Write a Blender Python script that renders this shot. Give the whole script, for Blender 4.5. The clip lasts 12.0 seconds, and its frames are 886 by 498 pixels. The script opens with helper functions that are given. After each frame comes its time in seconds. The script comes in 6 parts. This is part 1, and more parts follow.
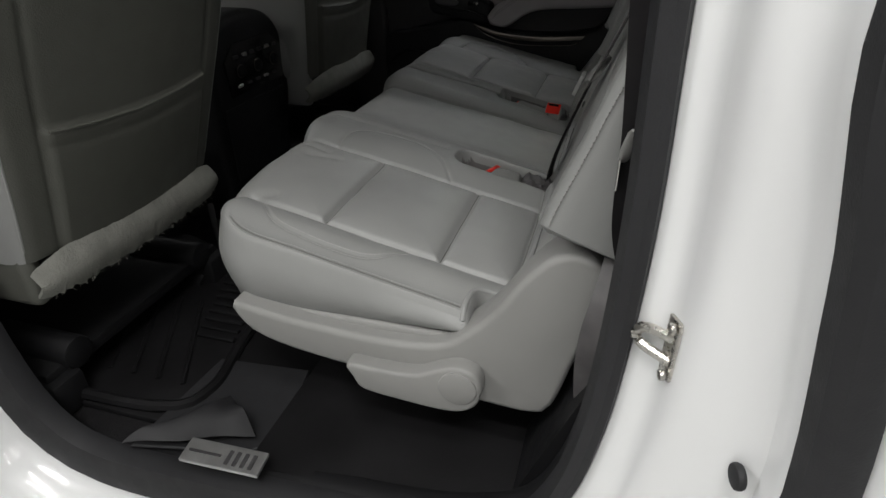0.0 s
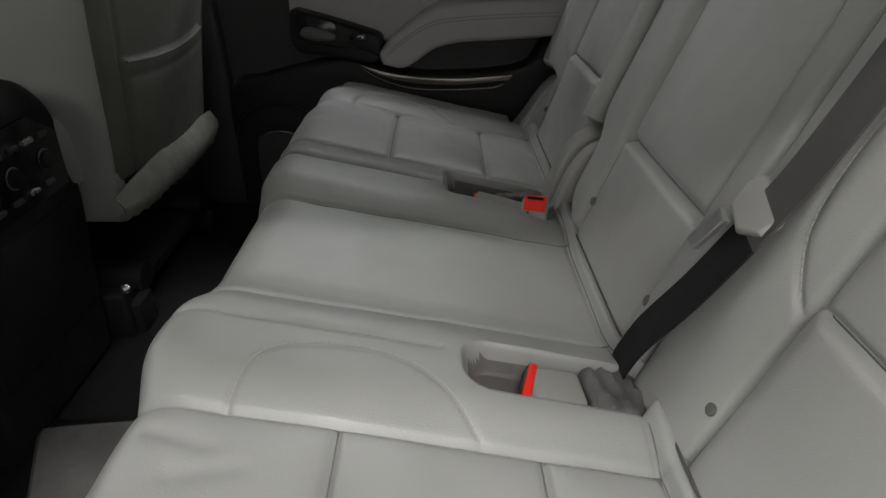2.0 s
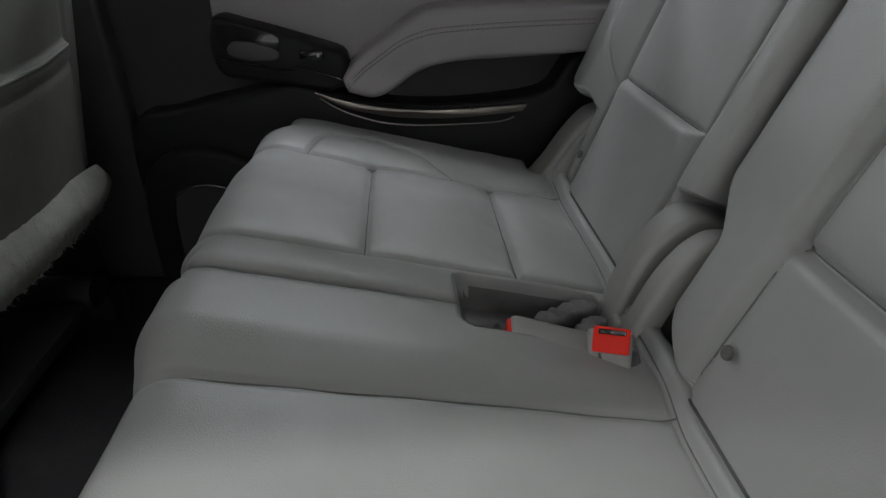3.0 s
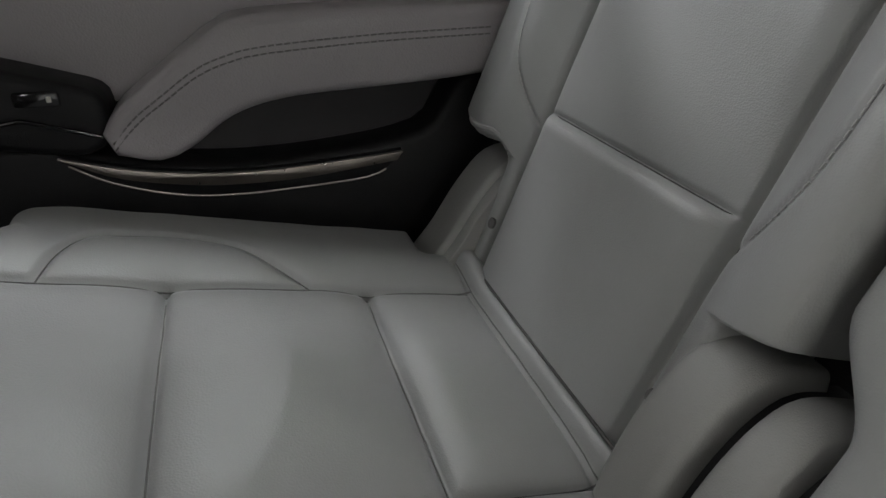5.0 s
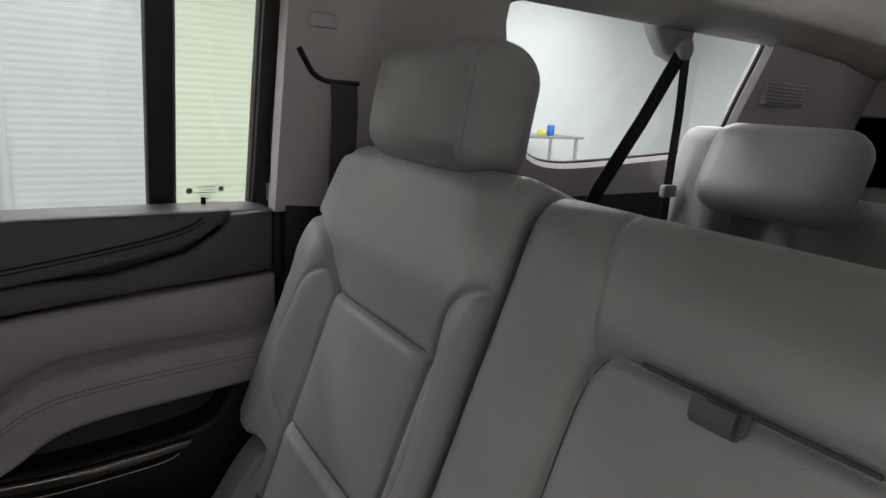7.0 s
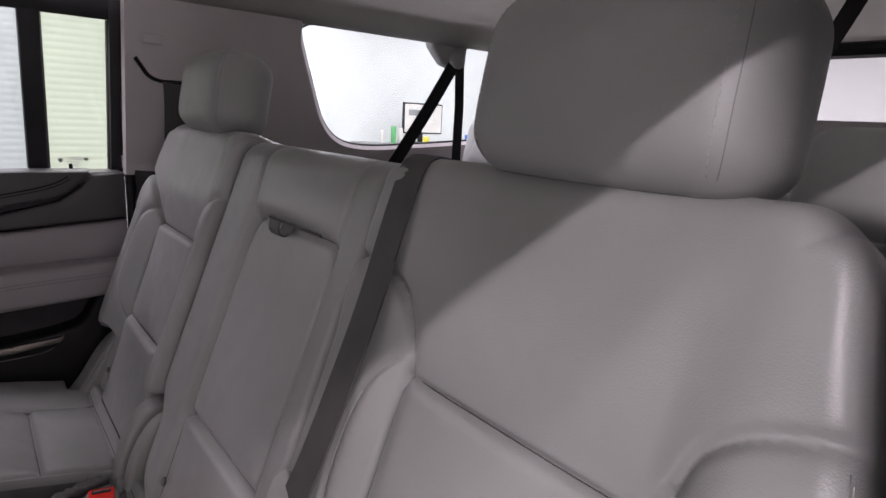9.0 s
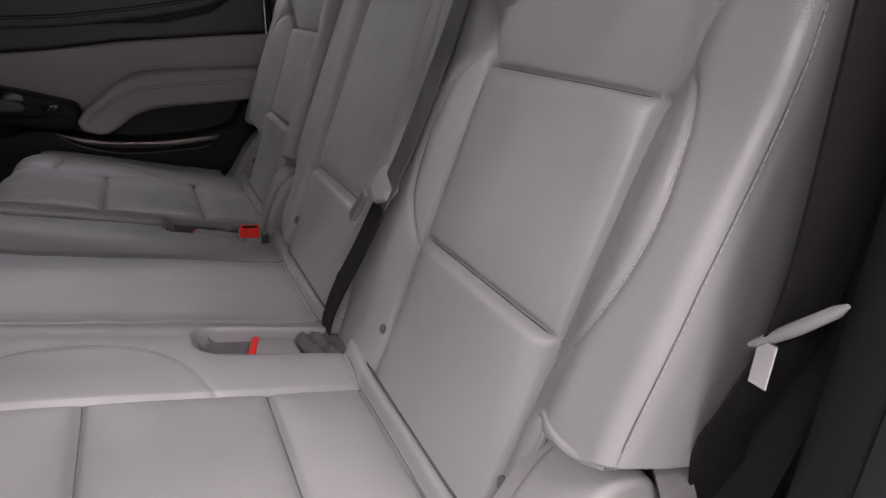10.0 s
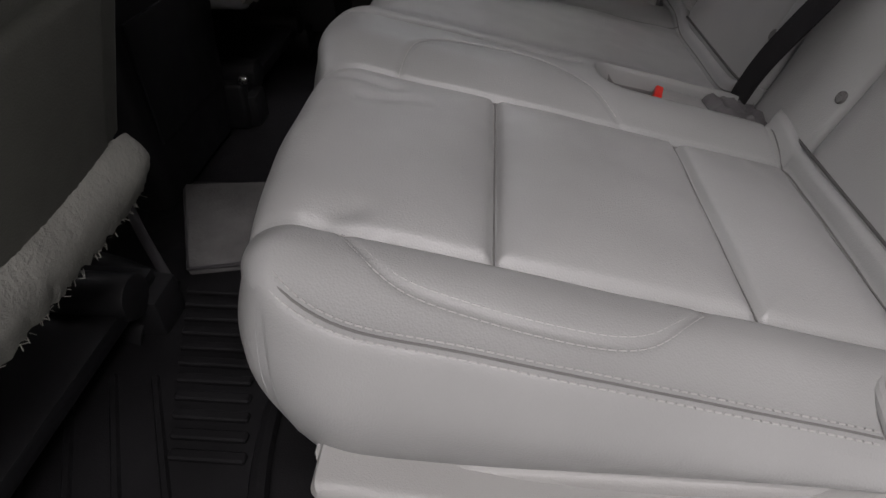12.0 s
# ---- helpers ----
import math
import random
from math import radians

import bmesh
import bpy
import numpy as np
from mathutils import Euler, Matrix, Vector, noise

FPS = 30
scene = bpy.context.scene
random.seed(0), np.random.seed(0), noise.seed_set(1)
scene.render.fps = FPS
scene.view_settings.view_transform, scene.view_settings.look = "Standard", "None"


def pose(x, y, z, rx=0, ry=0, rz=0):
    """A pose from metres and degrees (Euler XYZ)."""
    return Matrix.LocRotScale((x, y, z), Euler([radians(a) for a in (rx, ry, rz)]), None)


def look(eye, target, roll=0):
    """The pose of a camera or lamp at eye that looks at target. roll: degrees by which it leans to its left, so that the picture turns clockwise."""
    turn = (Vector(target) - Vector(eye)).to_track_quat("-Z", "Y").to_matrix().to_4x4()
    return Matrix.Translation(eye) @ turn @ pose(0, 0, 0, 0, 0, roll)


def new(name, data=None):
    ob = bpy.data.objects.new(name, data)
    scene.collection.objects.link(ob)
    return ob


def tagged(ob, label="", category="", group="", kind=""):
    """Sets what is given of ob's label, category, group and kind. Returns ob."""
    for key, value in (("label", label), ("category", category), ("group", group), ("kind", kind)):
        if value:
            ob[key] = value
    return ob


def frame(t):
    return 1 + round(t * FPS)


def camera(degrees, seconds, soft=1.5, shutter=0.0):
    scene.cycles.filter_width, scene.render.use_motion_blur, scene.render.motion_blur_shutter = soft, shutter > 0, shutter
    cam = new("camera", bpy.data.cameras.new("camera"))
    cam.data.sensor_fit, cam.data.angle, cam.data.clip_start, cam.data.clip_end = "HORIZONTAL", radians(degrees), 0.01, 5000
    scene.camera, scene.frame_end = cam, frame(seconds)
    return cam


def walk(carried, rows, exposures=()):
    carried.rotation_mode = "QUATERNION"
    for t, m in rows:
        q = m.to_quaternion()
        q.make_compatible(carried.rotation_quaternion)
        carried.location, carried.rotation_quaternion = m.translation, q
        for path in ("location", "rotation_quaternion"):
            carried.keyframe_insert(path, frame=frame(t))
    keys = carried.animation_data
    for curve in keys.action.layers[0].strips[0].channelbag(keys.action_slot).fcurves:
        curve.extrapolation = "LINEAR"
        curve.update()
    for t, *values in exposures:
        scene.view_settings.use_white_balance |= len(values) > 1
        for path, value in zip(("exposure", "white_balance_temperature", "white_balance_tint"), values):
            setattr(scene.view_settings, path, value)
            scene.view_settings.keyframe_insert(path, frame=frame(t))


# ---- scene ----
cam = camera(73.7, 12.0)
PATH = [
    (0, (0.022, -1.254, 0.702), (-0.478, 0.404, -0.299), -0.6),
    (0.5, (-0.094, -1.16, 0.685), (-0.385, 0.549, -0.31), -0.3),
    (1, (-0.176, -1.045, 0.671), (-0.312, 0.684, -0.324), -0.1),
    (1.5, (-0.231, -0.869, 0.684), (-0.279, 0.865, -0.31), 0.3),
    (2, (-0.283, -0.684, 0.683), (-0.261, 1.052, -0.309), 0.3),
    (2.5, (-0.312, -0.51, 0.678), (-0.208, 1.221, -0.318), 0.4),
    (3, (-0.322, -0.266, 0.634), (-0.19, 1.466, -0.356), 0.6),
    (3.2, (-0.324, -0.174, 0.622), (-0.185, 1.553, -0.376), 0.5),
    (4.8, (-0.292, 0.066, 0.575), (0.262, 1.728, -0.389), 1.6),
    (5, (-0.288, 0.071, 0.588), (0.312, 1.717, -0.375), 1.7),
    (5.5, (-0.287, 0.057, 0.65), (0.448, 1.695, -0.231), 2.5),
    (6, (-0.287, 0.01, 0.741), (0.599, 1.651, 0.018), 3.3),
    (6.2, (-0.292, -0.018, 0.818), (0.65, 1.591, 0.096), 3.4),
    (6.5, (-0.274, -0.074, 0.86), (0.708, 1.557, 0.244), 3.4),
    (6.6, (-0.268, -0.09, 0.877), (0.73, 1.535, 0.275), 3.3),
    (7, (-0.26, -0.183, 0.895), (0.831, 1.422, 0.411), 3.4),
    (7.2, (-0.258, -0.226, 0.9), (0.873, 1.36, 0.446), 3.4),
    (8.8, (-0.242, -0.694, 0.879), (0.988, 0.825, 0.457), 3.1),
    (9, (-0.238, -0.755, 0.862), (0.995, 0.761, 0.436), 3.0),
    (9.5, (-0.242, -0.862, 0.763), (0.879, 0.71, 0.241), 2.3),
    (10, (-0.27, -0.907, 0.677), (0.57, 0.741, -0.082), 2.0),
    (10.5, (-0.289, -0.936, 0.626), (0.223, 0.75, -0.32), 1.2),
    (11, (-0.294, -0.943, 0.62), (-0.015, 0.728, -0.443), 0.6),
    (11.5, (-0.309, -0.928, 0.608), (-0.162, 0.713, -0.525), 0.3),
    (12, (-0.376, -0.854, 0.542), (-0.496, 0.707, -0.701), -0.4),
]
walk(cam, [(t, look(eye, target, roll)) for t, eye, target, roll in PATH], [(0, -0.6, 6500, 10), (0.5, -0.28, 6500, 10), (1.0, 0.0, 6600, 11), (1.5, 0.24, 6600, 11), (2, 0.52, 6600, 10), (3, 0.84, 6300, 10), (5, 1.0, 6500, 11), (5.5, 0.98, 6700, 10), (6, 1.2, 6800, 10), (6.5, 0.88, 6800, 12), (7, 0.54, 6600, 17), (9, 0.66, 6500, 29), (9.5, 0.55, 6500, 29), (10, 0.3, 6500, 27), (10.5, 0.06, 6500, 24), (11.2, -0.1, 6500, 19), (12, -0.28, 6500, 19)])

# ---- light ----
world = bpy.data.worlds.new("world")
scene.world = world
world.use_nodes = True
world.node_tree.nodes["Background"].inputs[0].default_value = (0.9, 0.95, 1.0, 1)
world.node_tree.nodes["Background"].inputs[1].default_value = 0.15


def area_lamp(name, at, sx, sy, watts, colour=(1.0, 0.99, 0.975), target=None):
    data = bpy.data.lights.new(name, "AREA")
    data.shape, data.size, data.size_y, data.energy, data.color = "RECTANGLE", sx, sy, watts, colour
    ob = new(name, data)
    ob.matrix_world = look(at, target or (at[0], at[1] + 0.001, at[2] - 1))
    return ob


# unseen hall ceiling tubes: first two rows follow shadow edges, others added as fill
WARM_WHITE, COOL_WHITE = (1.0, 0.99, 0.965), (0.955, 0.97, 1.0)
TUBE_ROWS = [  # y, width, colour, watts of the five tubes from the car's front to its rear
    (-1.67, 0.10, WARM_WHITE, (10, 28, 22, 10, 8)),
    (-2.30, 0.10, WARM_WHITE, (18, 94, 66, 18, 14)),
    (-4.20, 0.10, WARM_WHITE, (6, 24, 24, 14, 10)),
    (1.70, 0.7, COOL_WHITE, (26, 38, 36, 42, 38)),
    (3.40, 0.7, COOL_WHITE, (32, 44, 42, 54, 48)),
    (5.30, 0.7, COOL_WHITE, (18, 26, 23, 30, 26)),
]
for ly, wide, colour, row in TUBE_ROWS:
    for lx, watts in zip((-5.4, -2.6, 0.2, 3.0, 5.8), row):
        area_lamp("unseen_tube", (lx, ly, 2.58), 1.5, wide, watts, colour)
# unseen bank of tubes ahead of the car, added to brighten the backrests
for ly in (-1.0, 0.5):
    area_lamp("unseen_tube", (-6.8, ly, 2.58), 0.3, 1.2, 58, WARM_WHITE)

# ---- materials ----


def mat_nodes(name):
    m = bpy.data.materials.new(name)
    m.use_nodes = True
    nt = m.node_tree
    return m, nt, nt.nodes["Principled BSDF"]


def surface(name, colour, rough=0.5, metal=0.0, grain=0.0, grain_scale=400.0, vary=0.12, vary_scale=6.0,
            bump=0.0, bump_scale=60.0, coat=0.0, spec=0.5, cells=False, uneven=0.07):
    """A painted, moulded or woven surface: broad tone changes, fine grain and relief."""
    m, nt, bsdf = mat_nodes(name)
    N, L = nt.nodes, nt.links
    co = N.new("ShaderNodeTexCoord")
    big = N.new("ShaderNodeTexNoise")
    big.inputs["Scale"].default_value = vary_scale
    big.inputs["Detail"].default_value = 5
    L.new(co.outputs["Object"], big.inputs["Vector"])
    ramp = N.new("ShaderNodeMapRange")
    ramp.inputs[1].default_value, ramp.inputs[2].default_value = 0.3, 0.7
    ramp.inputs[3].default_value, ramp.inputs[4].default_value = 1 - vary, 1 + vary
    L.new(big.outputs["Fac"], ramp.inputs[0])
    mul = N.new("ShaderNodeVectorMath")
    mul.operation = "SCALE"
    mul.inputs[0].default_value = colour
    L.new(ramp.outputs[0], mul.inputs["Scale"])
    L.new(mul.outputs[0], bsdf.inputs["Base Color"])
    rr = N.new("ShaderNodeMapRange")
    rr.inputs[1].default_value, rr.inputs[2].default_value = 0.3, 0.7
    rr.inputs[3].default_value, rr.inputs[4].default_value = max(rough - uneven, 0.02), min(rough + uneven, 1)
    small = N.new("ShaderNodeTexNoise")
    small.inputs["Scale"].default_value = vary_scale * 5
    small.inputs["Detail"].default_value = 4
    L.new(co.outputs["Object"], small.inputs["Vector"])
    L.new(small.outputs["Fac"], rr.inputs[0])
    L.new(rr.outputs[0], bsdf.inputs["Roughness"])
    bsdf.inputs["Metallic"].default_value = metal
    bsdf.inputs["Specular IOR Level"].default_value = spec
    bsdf.inputs["Coat Weight"].default_value = coat
    bsdf.inputs["Coat Roughness"].default_value = 0.06
    last = None
    if bump:
        b1 = N.new("ShaderNodeBump")
        b1.inputs["Distance"].default_value = 0.002
        b1.inputs["Strength"].default_value = bump
        t1 = N.new("ShaderNodeTexNoise")
        t1.inputs["Scale"].default_value = bump_scale
        t1.inputs["Detail"].default_value = 3
        L.new(co.outputs["Object"], t1.inputs["Vector"])
        L.new(t1.outputs["Fac"], b1.inputs["Height"])
        last = b1
    if grain:
        b2 = N.new("ShaderNodeBump")
        b2.inputs["Distance"].default_value = 0.0006
        b2.inputs["Strength"].default_value = grain
        if cells:
            t2 = N.new("ShaderNodeTexVoronoi")
            t2.inputs["Scale"].default_value = grain_scale
            L.new(co.outputs["Object"], t2.inputs["Vector"])
            L.new(t2.outputs["Distance"], b2.inputs["Height"])
        else:
            t2 = N.new("ShaderNodeTexNoise")
            t2.inputs["Scale"].default_value = grain_scale
            L.new(co.outputs["Object"], t2.inputs["Vector"])
            L.new(t2.outputs["Fac"], b2.inputs["Height"])
        if last:
            L.new(last.outputs[0], b2.inputs["Normal"])
        last = b2
    if last:
        L.new(last.outputs[0], bsdf.inputs["Normal"])
    return m


LEATHER = surface("grey_leather", (0.280, 0.282, 0.276), 0.40, grain=0.26, grain_scale=700, vary=0.07, vary_scale=6, bump=0.09, bump_scale=24, cells=True)
LEATHER_B = surface("grey_leather_bolster", (0.258, 0.260, 0.255), 0.41, grain=0.26, grain_scale=700, vary=0.07, vary_scale=6, bump=0.09, bump_scale=28, cells=True)
VINYL_DOOR = surface("warm_grey_door_vinyl", (0.315, 0.294, 0.303), 0.45, grain=0.4, grain_scale=480, vary=0.05, bump=0.06, cells=True)
SEATBACK = surface("dark_grey_seat_back_vinyl", (0.082, 0.083, 0.072), 0.65, grain=0.4, grain_scale=480, vary=0.06, bump=0.10, cells=True)
GREY_PLASTIC = surface("grey_moulded_plastic", (0.258, 0.256, 0.248), 0.48, grain=0.5, grain_scale=900, vary=0.04)
LIGHT_TRIM = surface("light_grey_pillar_trim", (0.50, 0.465, 0.465), 0.6, grain=0.4, grain_scale=900, vary=0.04)
HEADLINER = surface("grey_headliner_cloth", (0.36, 0.355, 0.34), 0.9, grain=0.5, grain_scale=1200, vary=0.05)
CHARCOAL = surface("charcoal_trim", (0.040, 0.038, 0.040), 0.55, spec=0.35, grain=0.6, grain_scale=800, vary=0.08)
DOOR_CHARCOAL = surface("charcoal_door_vinyl", (0.066, 0.062, 0.064), 0.45, spec=0.5, grain=0.6, grain_scale=800, vary=0.08)
BLACK_PLASTIC = surface("black_plastic", (0.011, 0.011, 0.012), 0.5, spec=0.22, grain=0.5, grain_scale=800, vary=0.1)
GLOSS_BLACK = surface("gloss_black", (0.010, 0.010, 0.011), 0.15, vary=0.05)
RUBBER = surface("black_rubber_seal", (0.022, 0.022, 0.024), 0.6, spec=0.35, grain=0.4, grain_scale=600, vary=0.15, bump=0.1)
MAT_RUBBER = surface("black_rubber_mat", (0.009, 0.0088, 0.0095), 0.55, spec=0.14, grain=0.7, grain_scale=500, vary=0.3, vary_scale=9, bump=0.35, bump_scale=30)
CARPET = surface("grey_carpet", (0.205, 0.205, 0.185), 0.95, grain=1.0, grain_scale=900, vary=0.12, vary_scale=30, bump=0.8, bump_scale=240)
FELT = surface("grey_felt", (0.105, 0.102, 0.10), 0.95, grain=1.0, grain_scale=900, vary=0.15, vary_scale=30, bump=0.8, bump_scale=240)
DARK_CARPET = surface("dark_grey_carpet", (0.015, 0.0145, 0.0155), 0.95, spec=0.08, grain=1.0, grain_scale=900, vary=0.15, vary_scale=30, bump=0.8, bump_scale=240)
WEBBING = surface("dark_grey_webbing", (0.060, 0.057, 0.057), 0.55, grain=0.5, grain_scale=1500, vary=0.08)
BLACK_WEB = surface("black_webbing", (0.014, 0.013, 0.014), 0.65, spec=0.12, grain=0.4, grain_scale=1500, vary=0.08)
SLEEVE = surface("dark_grey_sleeve", (0.085, 0.080, 0.082), 0.5, grain=0.5, grain_scale=900, vary=0.2, vary_scale=30)
GREY_WEB = surface("grey_webbing", (0.115, 0.110, 0.109), 0.6, grain=0.9, grain_scale=700, vary=0.12, vary_scale=25)
THREAD = surface("grey_thread", (0.33, 0.325, 0.315), 0.6, vary=0.05)
DARK_THREAD = surface("dark_thread", (0.18, 0.172, 0.174), 0.6, vary=0.05)
# two dark tones that put the shade of creases and gaps into colour
SEAM_SHADE = surface("seam_shade_tone", (0.12, 0.118, 0.114), 0.8, vary=0.05)
SEAM_DEEP_SHADE = surface("seam_deep_shade_tone", (0.06, 0.059, 0.057), 0.8, vary=0.05)
RED = surface("red_plastic", (0.78, 0.022, 0.010), 0.5, spec=0.25, vary=0.05)
CHROME = surface("chrome", (0.80, 0.79, 0.77), 0.12, metal=1.0, vary=0.05)
STEEL = surface("zinc_steel", (0.62, 0.60, 0.56), 0.28, metal=1.0, vary=0.12, vary_scale=40)
PULL_TRIM = surface("dark_brushed_trim", (0.22, 0.195, 0.175), 0.34, metal=0.8, vary=0.1, vary_scale=30)
PAINT = surface("white_car_paint", (0.80, 0.805, 0.81), 0.30, vary=0.008, vary_scale=2, coat=1.0, uneven=0.008)
WALL_WHITE = surface("white_wall_paint", (0.72, 0.73, 0.72), 0.8, vary=0.03, vary_scale=1.0)
SHUTTER = surface("white_shutter", (0.74, 0.77, 0.76), 0.5, vary=0.03, vary_scale=2)
CONCRETE = surface("grey_concrete", (0.36, 0.36, 0.35), 0.5, vary=0.12, vary_scale=2, bump=0.2)
DESK_TOP = surface("grey_desk_top", (0.25, 0.25, 0.25), 0.5)
PAPER = surface("off_white_paper", (0.7, 0.66, 0.62), 0.7)
YELLOW = surface("yellow_plastic", (0.7, 0.6, 0.05), 0.4)
GREEN = surface("green_plastic", (0.1, 0.4, 0.15), 0.4)
BLUE = surface("blue_plastic", (0.03, 0.15, 0.6), 0.4)
SILVER_PLATE = surface("brushed_sill_plate", (0.55, 0.55, 0.55), 0.35, metal=0.9, vary=0.15, vary_scale=40)
LABEL_GREY = surface("etched_glass_mark", (0.25, 0.27, 0.25), 0.6)


def glass(name, tint):
    m, nt, bsdf = mat_nodes(name)
    N, L = nt.nodes, nt.links
    out = N["Material Output"]
    tr, gl, mix = N.new("ShaderNodeBsdfTransparent"), N.new("ShaderNodeBsdfGlossy"), N.new("ShaderNodeMixShader")
    tr.inputs[0].default_value = (*tint, 1)
    gl.inputs["Roughness"].default_value = 0.02
    mix.inputs[0].default_value = 0.05
    L.new(tr.outputs[0], mix.inputs[1])
    L.new(gl.outputs[0], mix.inputs[2])
    L.new(mix.outputs[0], out.inputs[0])
    return m


GLASS = glass("clear_door_glass", (0.90, 0.95, 0.93))
GLASS_DOOR = glass("tinted_door_glass", (0.66, 0.70, 0.68))
GLASS_GREEN = glass("green_tinted_glass", (0.72, 0.77, 0.67))

# ---- building helpers ----


def thing(name, label, category, group="", kind="", at=(0, 0, 0)):
    ob = new(name)
    ob.location = at
    ob.empty_display_size = 0.05
    return tagged(ob, label, category, group, kind)


def link_mesh(name, me, material, parent=None, label="", smooth=True, sharp=None):
    me.materials.append(material)
    if smooth:
        for p in me.polygons:
            p.use_smooth = True
    ob = new(name, me)
    if parent is not None:
        ob.parent = parent
        ob.location = (-Vector(parent.matrix_basis.translation)) if parent.parent is None else ob.location
    if label:
        ob["label"] = label
    return ob


def part(name, bm, material, parent=None, label="", smooth=True):
    me = bpy.data.meshes.new(name)
    bm.normal_update()
    bm.to_mesh(me)
    bm.free()
    if smooth:
        me.set_sharp_from_angle(angle=radians(35))
    return link_mesh(name, me, material, parent, label, smooth)


def box(lo, hi, bevel=0.0, seg=2, bm=None, m=None):
    bm2 = bmesh.new()
    bmesh.ops.create_cube(bm2, size=1)
    for v in bm2.verts:
        v.co = Vector([lo[k] + (v.co[k] + 0.5) * (hi[k] - lo[k]) for k in range(3)])
    if bevel:
        bmesh.ops.bevel(bm2, geom=bm2.edges[:], offset=bevel, segments=seg, profile=0.5, affect="EDGES", clamp_overlap=True)
    if m is not None:
        bmesh.ops.transform(bm2, matrix=m, verts=bm2.verts)
    if bm is None:
        return bm2
    return merge(bm, bm2)


def merge(bm, other):
    me = bpy.data.meshes.new("tmp")
    other.to_mesh(me)
    other.free()
    bm.from_mesh(me)
    bpy.data.meshes.remove(me)
    return bm


def prism(outline, axis, lo, hi, bevel=0.0, seg=3, bm=None, shift=None):
    """A flat outline, given in the two other axes in order, made thick along the axis from lo to hi."""
    bm2 = bmesh.new()

    def put(p, w):
        c = list(p)
        c.insert("xyz".index(axis), w)
        return bm2.verts.new(c)
    a = [put(p, lo) for p in outline]
    b = [put(p, hi) for p in outline]
    bm2.faces.new(a)
    bm2.faces.new(b[::-1])
    n = len(a)
    for k in range(n):
        bm2.faces.new((a[k], b[k], b[(k + 1) % n], a[(k + 1) % n]))
    bmesh.ops.recalc_face_normals(bm2, faces=bm2.faces[:])
    if bevel:
        rim = [e for e in bm2.edges if len({round(v.co["xyz".index(axis)], 6) for v in e.verts}) == 1]
        bmesh.ops.bevel(bm2, geom=rim, offset=bevel, segments=seg, profile=0.5, affect="EDGES", clamp_overlap=True)
    if shift is not None:
        bmesh.ops.transform(bm2, matrix=shift, verts=bm2.verts)
    if bm is None:
        return bm2
    return merge(bm, bm2)


def smooth_path(points, step=0.01, closed=False):
    """A Catmull-Rom line through the points."""
    p = [Vector(q) for q in points]
    n, out = len(p), []
    for k in range(n if closed else n - 1):
        p0 = p[(k - 1) % n] if closed or k else p[0] * 2 - p[1]
        p1, p2 = p[k], p[(k + 1) % n]
        p3 = p[(k + 2) % n] if closed or k + 2 < n else p2 * 2 - p1
        m = max(2, int((p2 - p1).length / step))
        for i in range(m):
            t = i / m
            out.append(0.5 * ((2 * p1) + (p2 - p0) * t + (2 * p0 - 5 * p1 + 4 * p2 - p3) * t * t + (3 * p1 - p0 - 3 * p2 + p3) * t ** 3))
    if not closed:
        out.append(p[-1])
    return out


def tube(points, radius, sides=8, bm=None, closed=False, flat=1.0, up=None):
    """A round (or flattened) rod along the points."""
    bm = bm or bmesh.new()
    rings, n = [], len(points)
    for k, q in enumerate(points):
        a = points[(k - 1) % n] if closed or k else points[0]
        b = points[(k + 1) % n] if closed or k < n - 1 else points[-1]
        d = (Vector(b) - Vector(a)).normalized()
        u = Vector(up) if up else (Vector((0, 0, 1)) if abs(d.z) < 0.9 else Vector((0, 1, 0)))
        s = d.cross(u).normalized()
        w = s.cross(d)
        r = radius[k] if isinstance(radius, (list, tuple)) else radius
        rings.append([bm.verts.new(Vector(q) + r * (math.cos(2 * math.pi * i / sides) * s + flat * math.sin(2 * math.pi * i / sides) * w)) for i in range(sides)])
    for k in range(n if closed else n - 1):
        for i in range(sides):
            bm.faces.new((rings[k][i], rings[k][(i + 1) % sides], rings[(k + 1) % n][(i + 1) % sides], rings[(k + 1) % n][i]))
    if not closed:
        bm.faces.new(rings[0][::-1])
        bm.faces.new(rings[-1])
    bmesh.ops.recalc_face_normals(bm, faces=bm.faces[:])
    return bm


def strap(points, width, thick, across):
    """A belt of webbing along the points; across: its width's direction, or one for each point."""
    bm, rows, n = bmesh.new(), [], len(points)
    for k, q in enumerate(points):
        d = (Vector(points[min(k + 1, n - 1)]) - Vector(points[max(k - 1, 0)])).normalized()
        a = Vector(across[k] if isinstance(across, list) else across)
        a = (a - a.dot(d) * d).normalized()
        nrm = d.cross(a)
        q = Vector(q)
        rows.append([bm.verts.new(q + sx * a * width / 2 + sn * nrm * thick / 2) for sx, sn in ((-1, -1), (1, -1), (1, 1), (-1, 1))])
    for k in range(n - 1):
        for i in range(4):
            bm.faces.new((rows[k][i], rows[k][(i + 1) % 4], rows[k + 1][(i + 1) % 4], rows[k + 1][i]))
    bm.faces.new(rows[0][::-1])
    bm.faces.new(rows[-1])
    bmesh.ops.recalc_face_normals(bm, faces=bm.faces[:])
    return bm


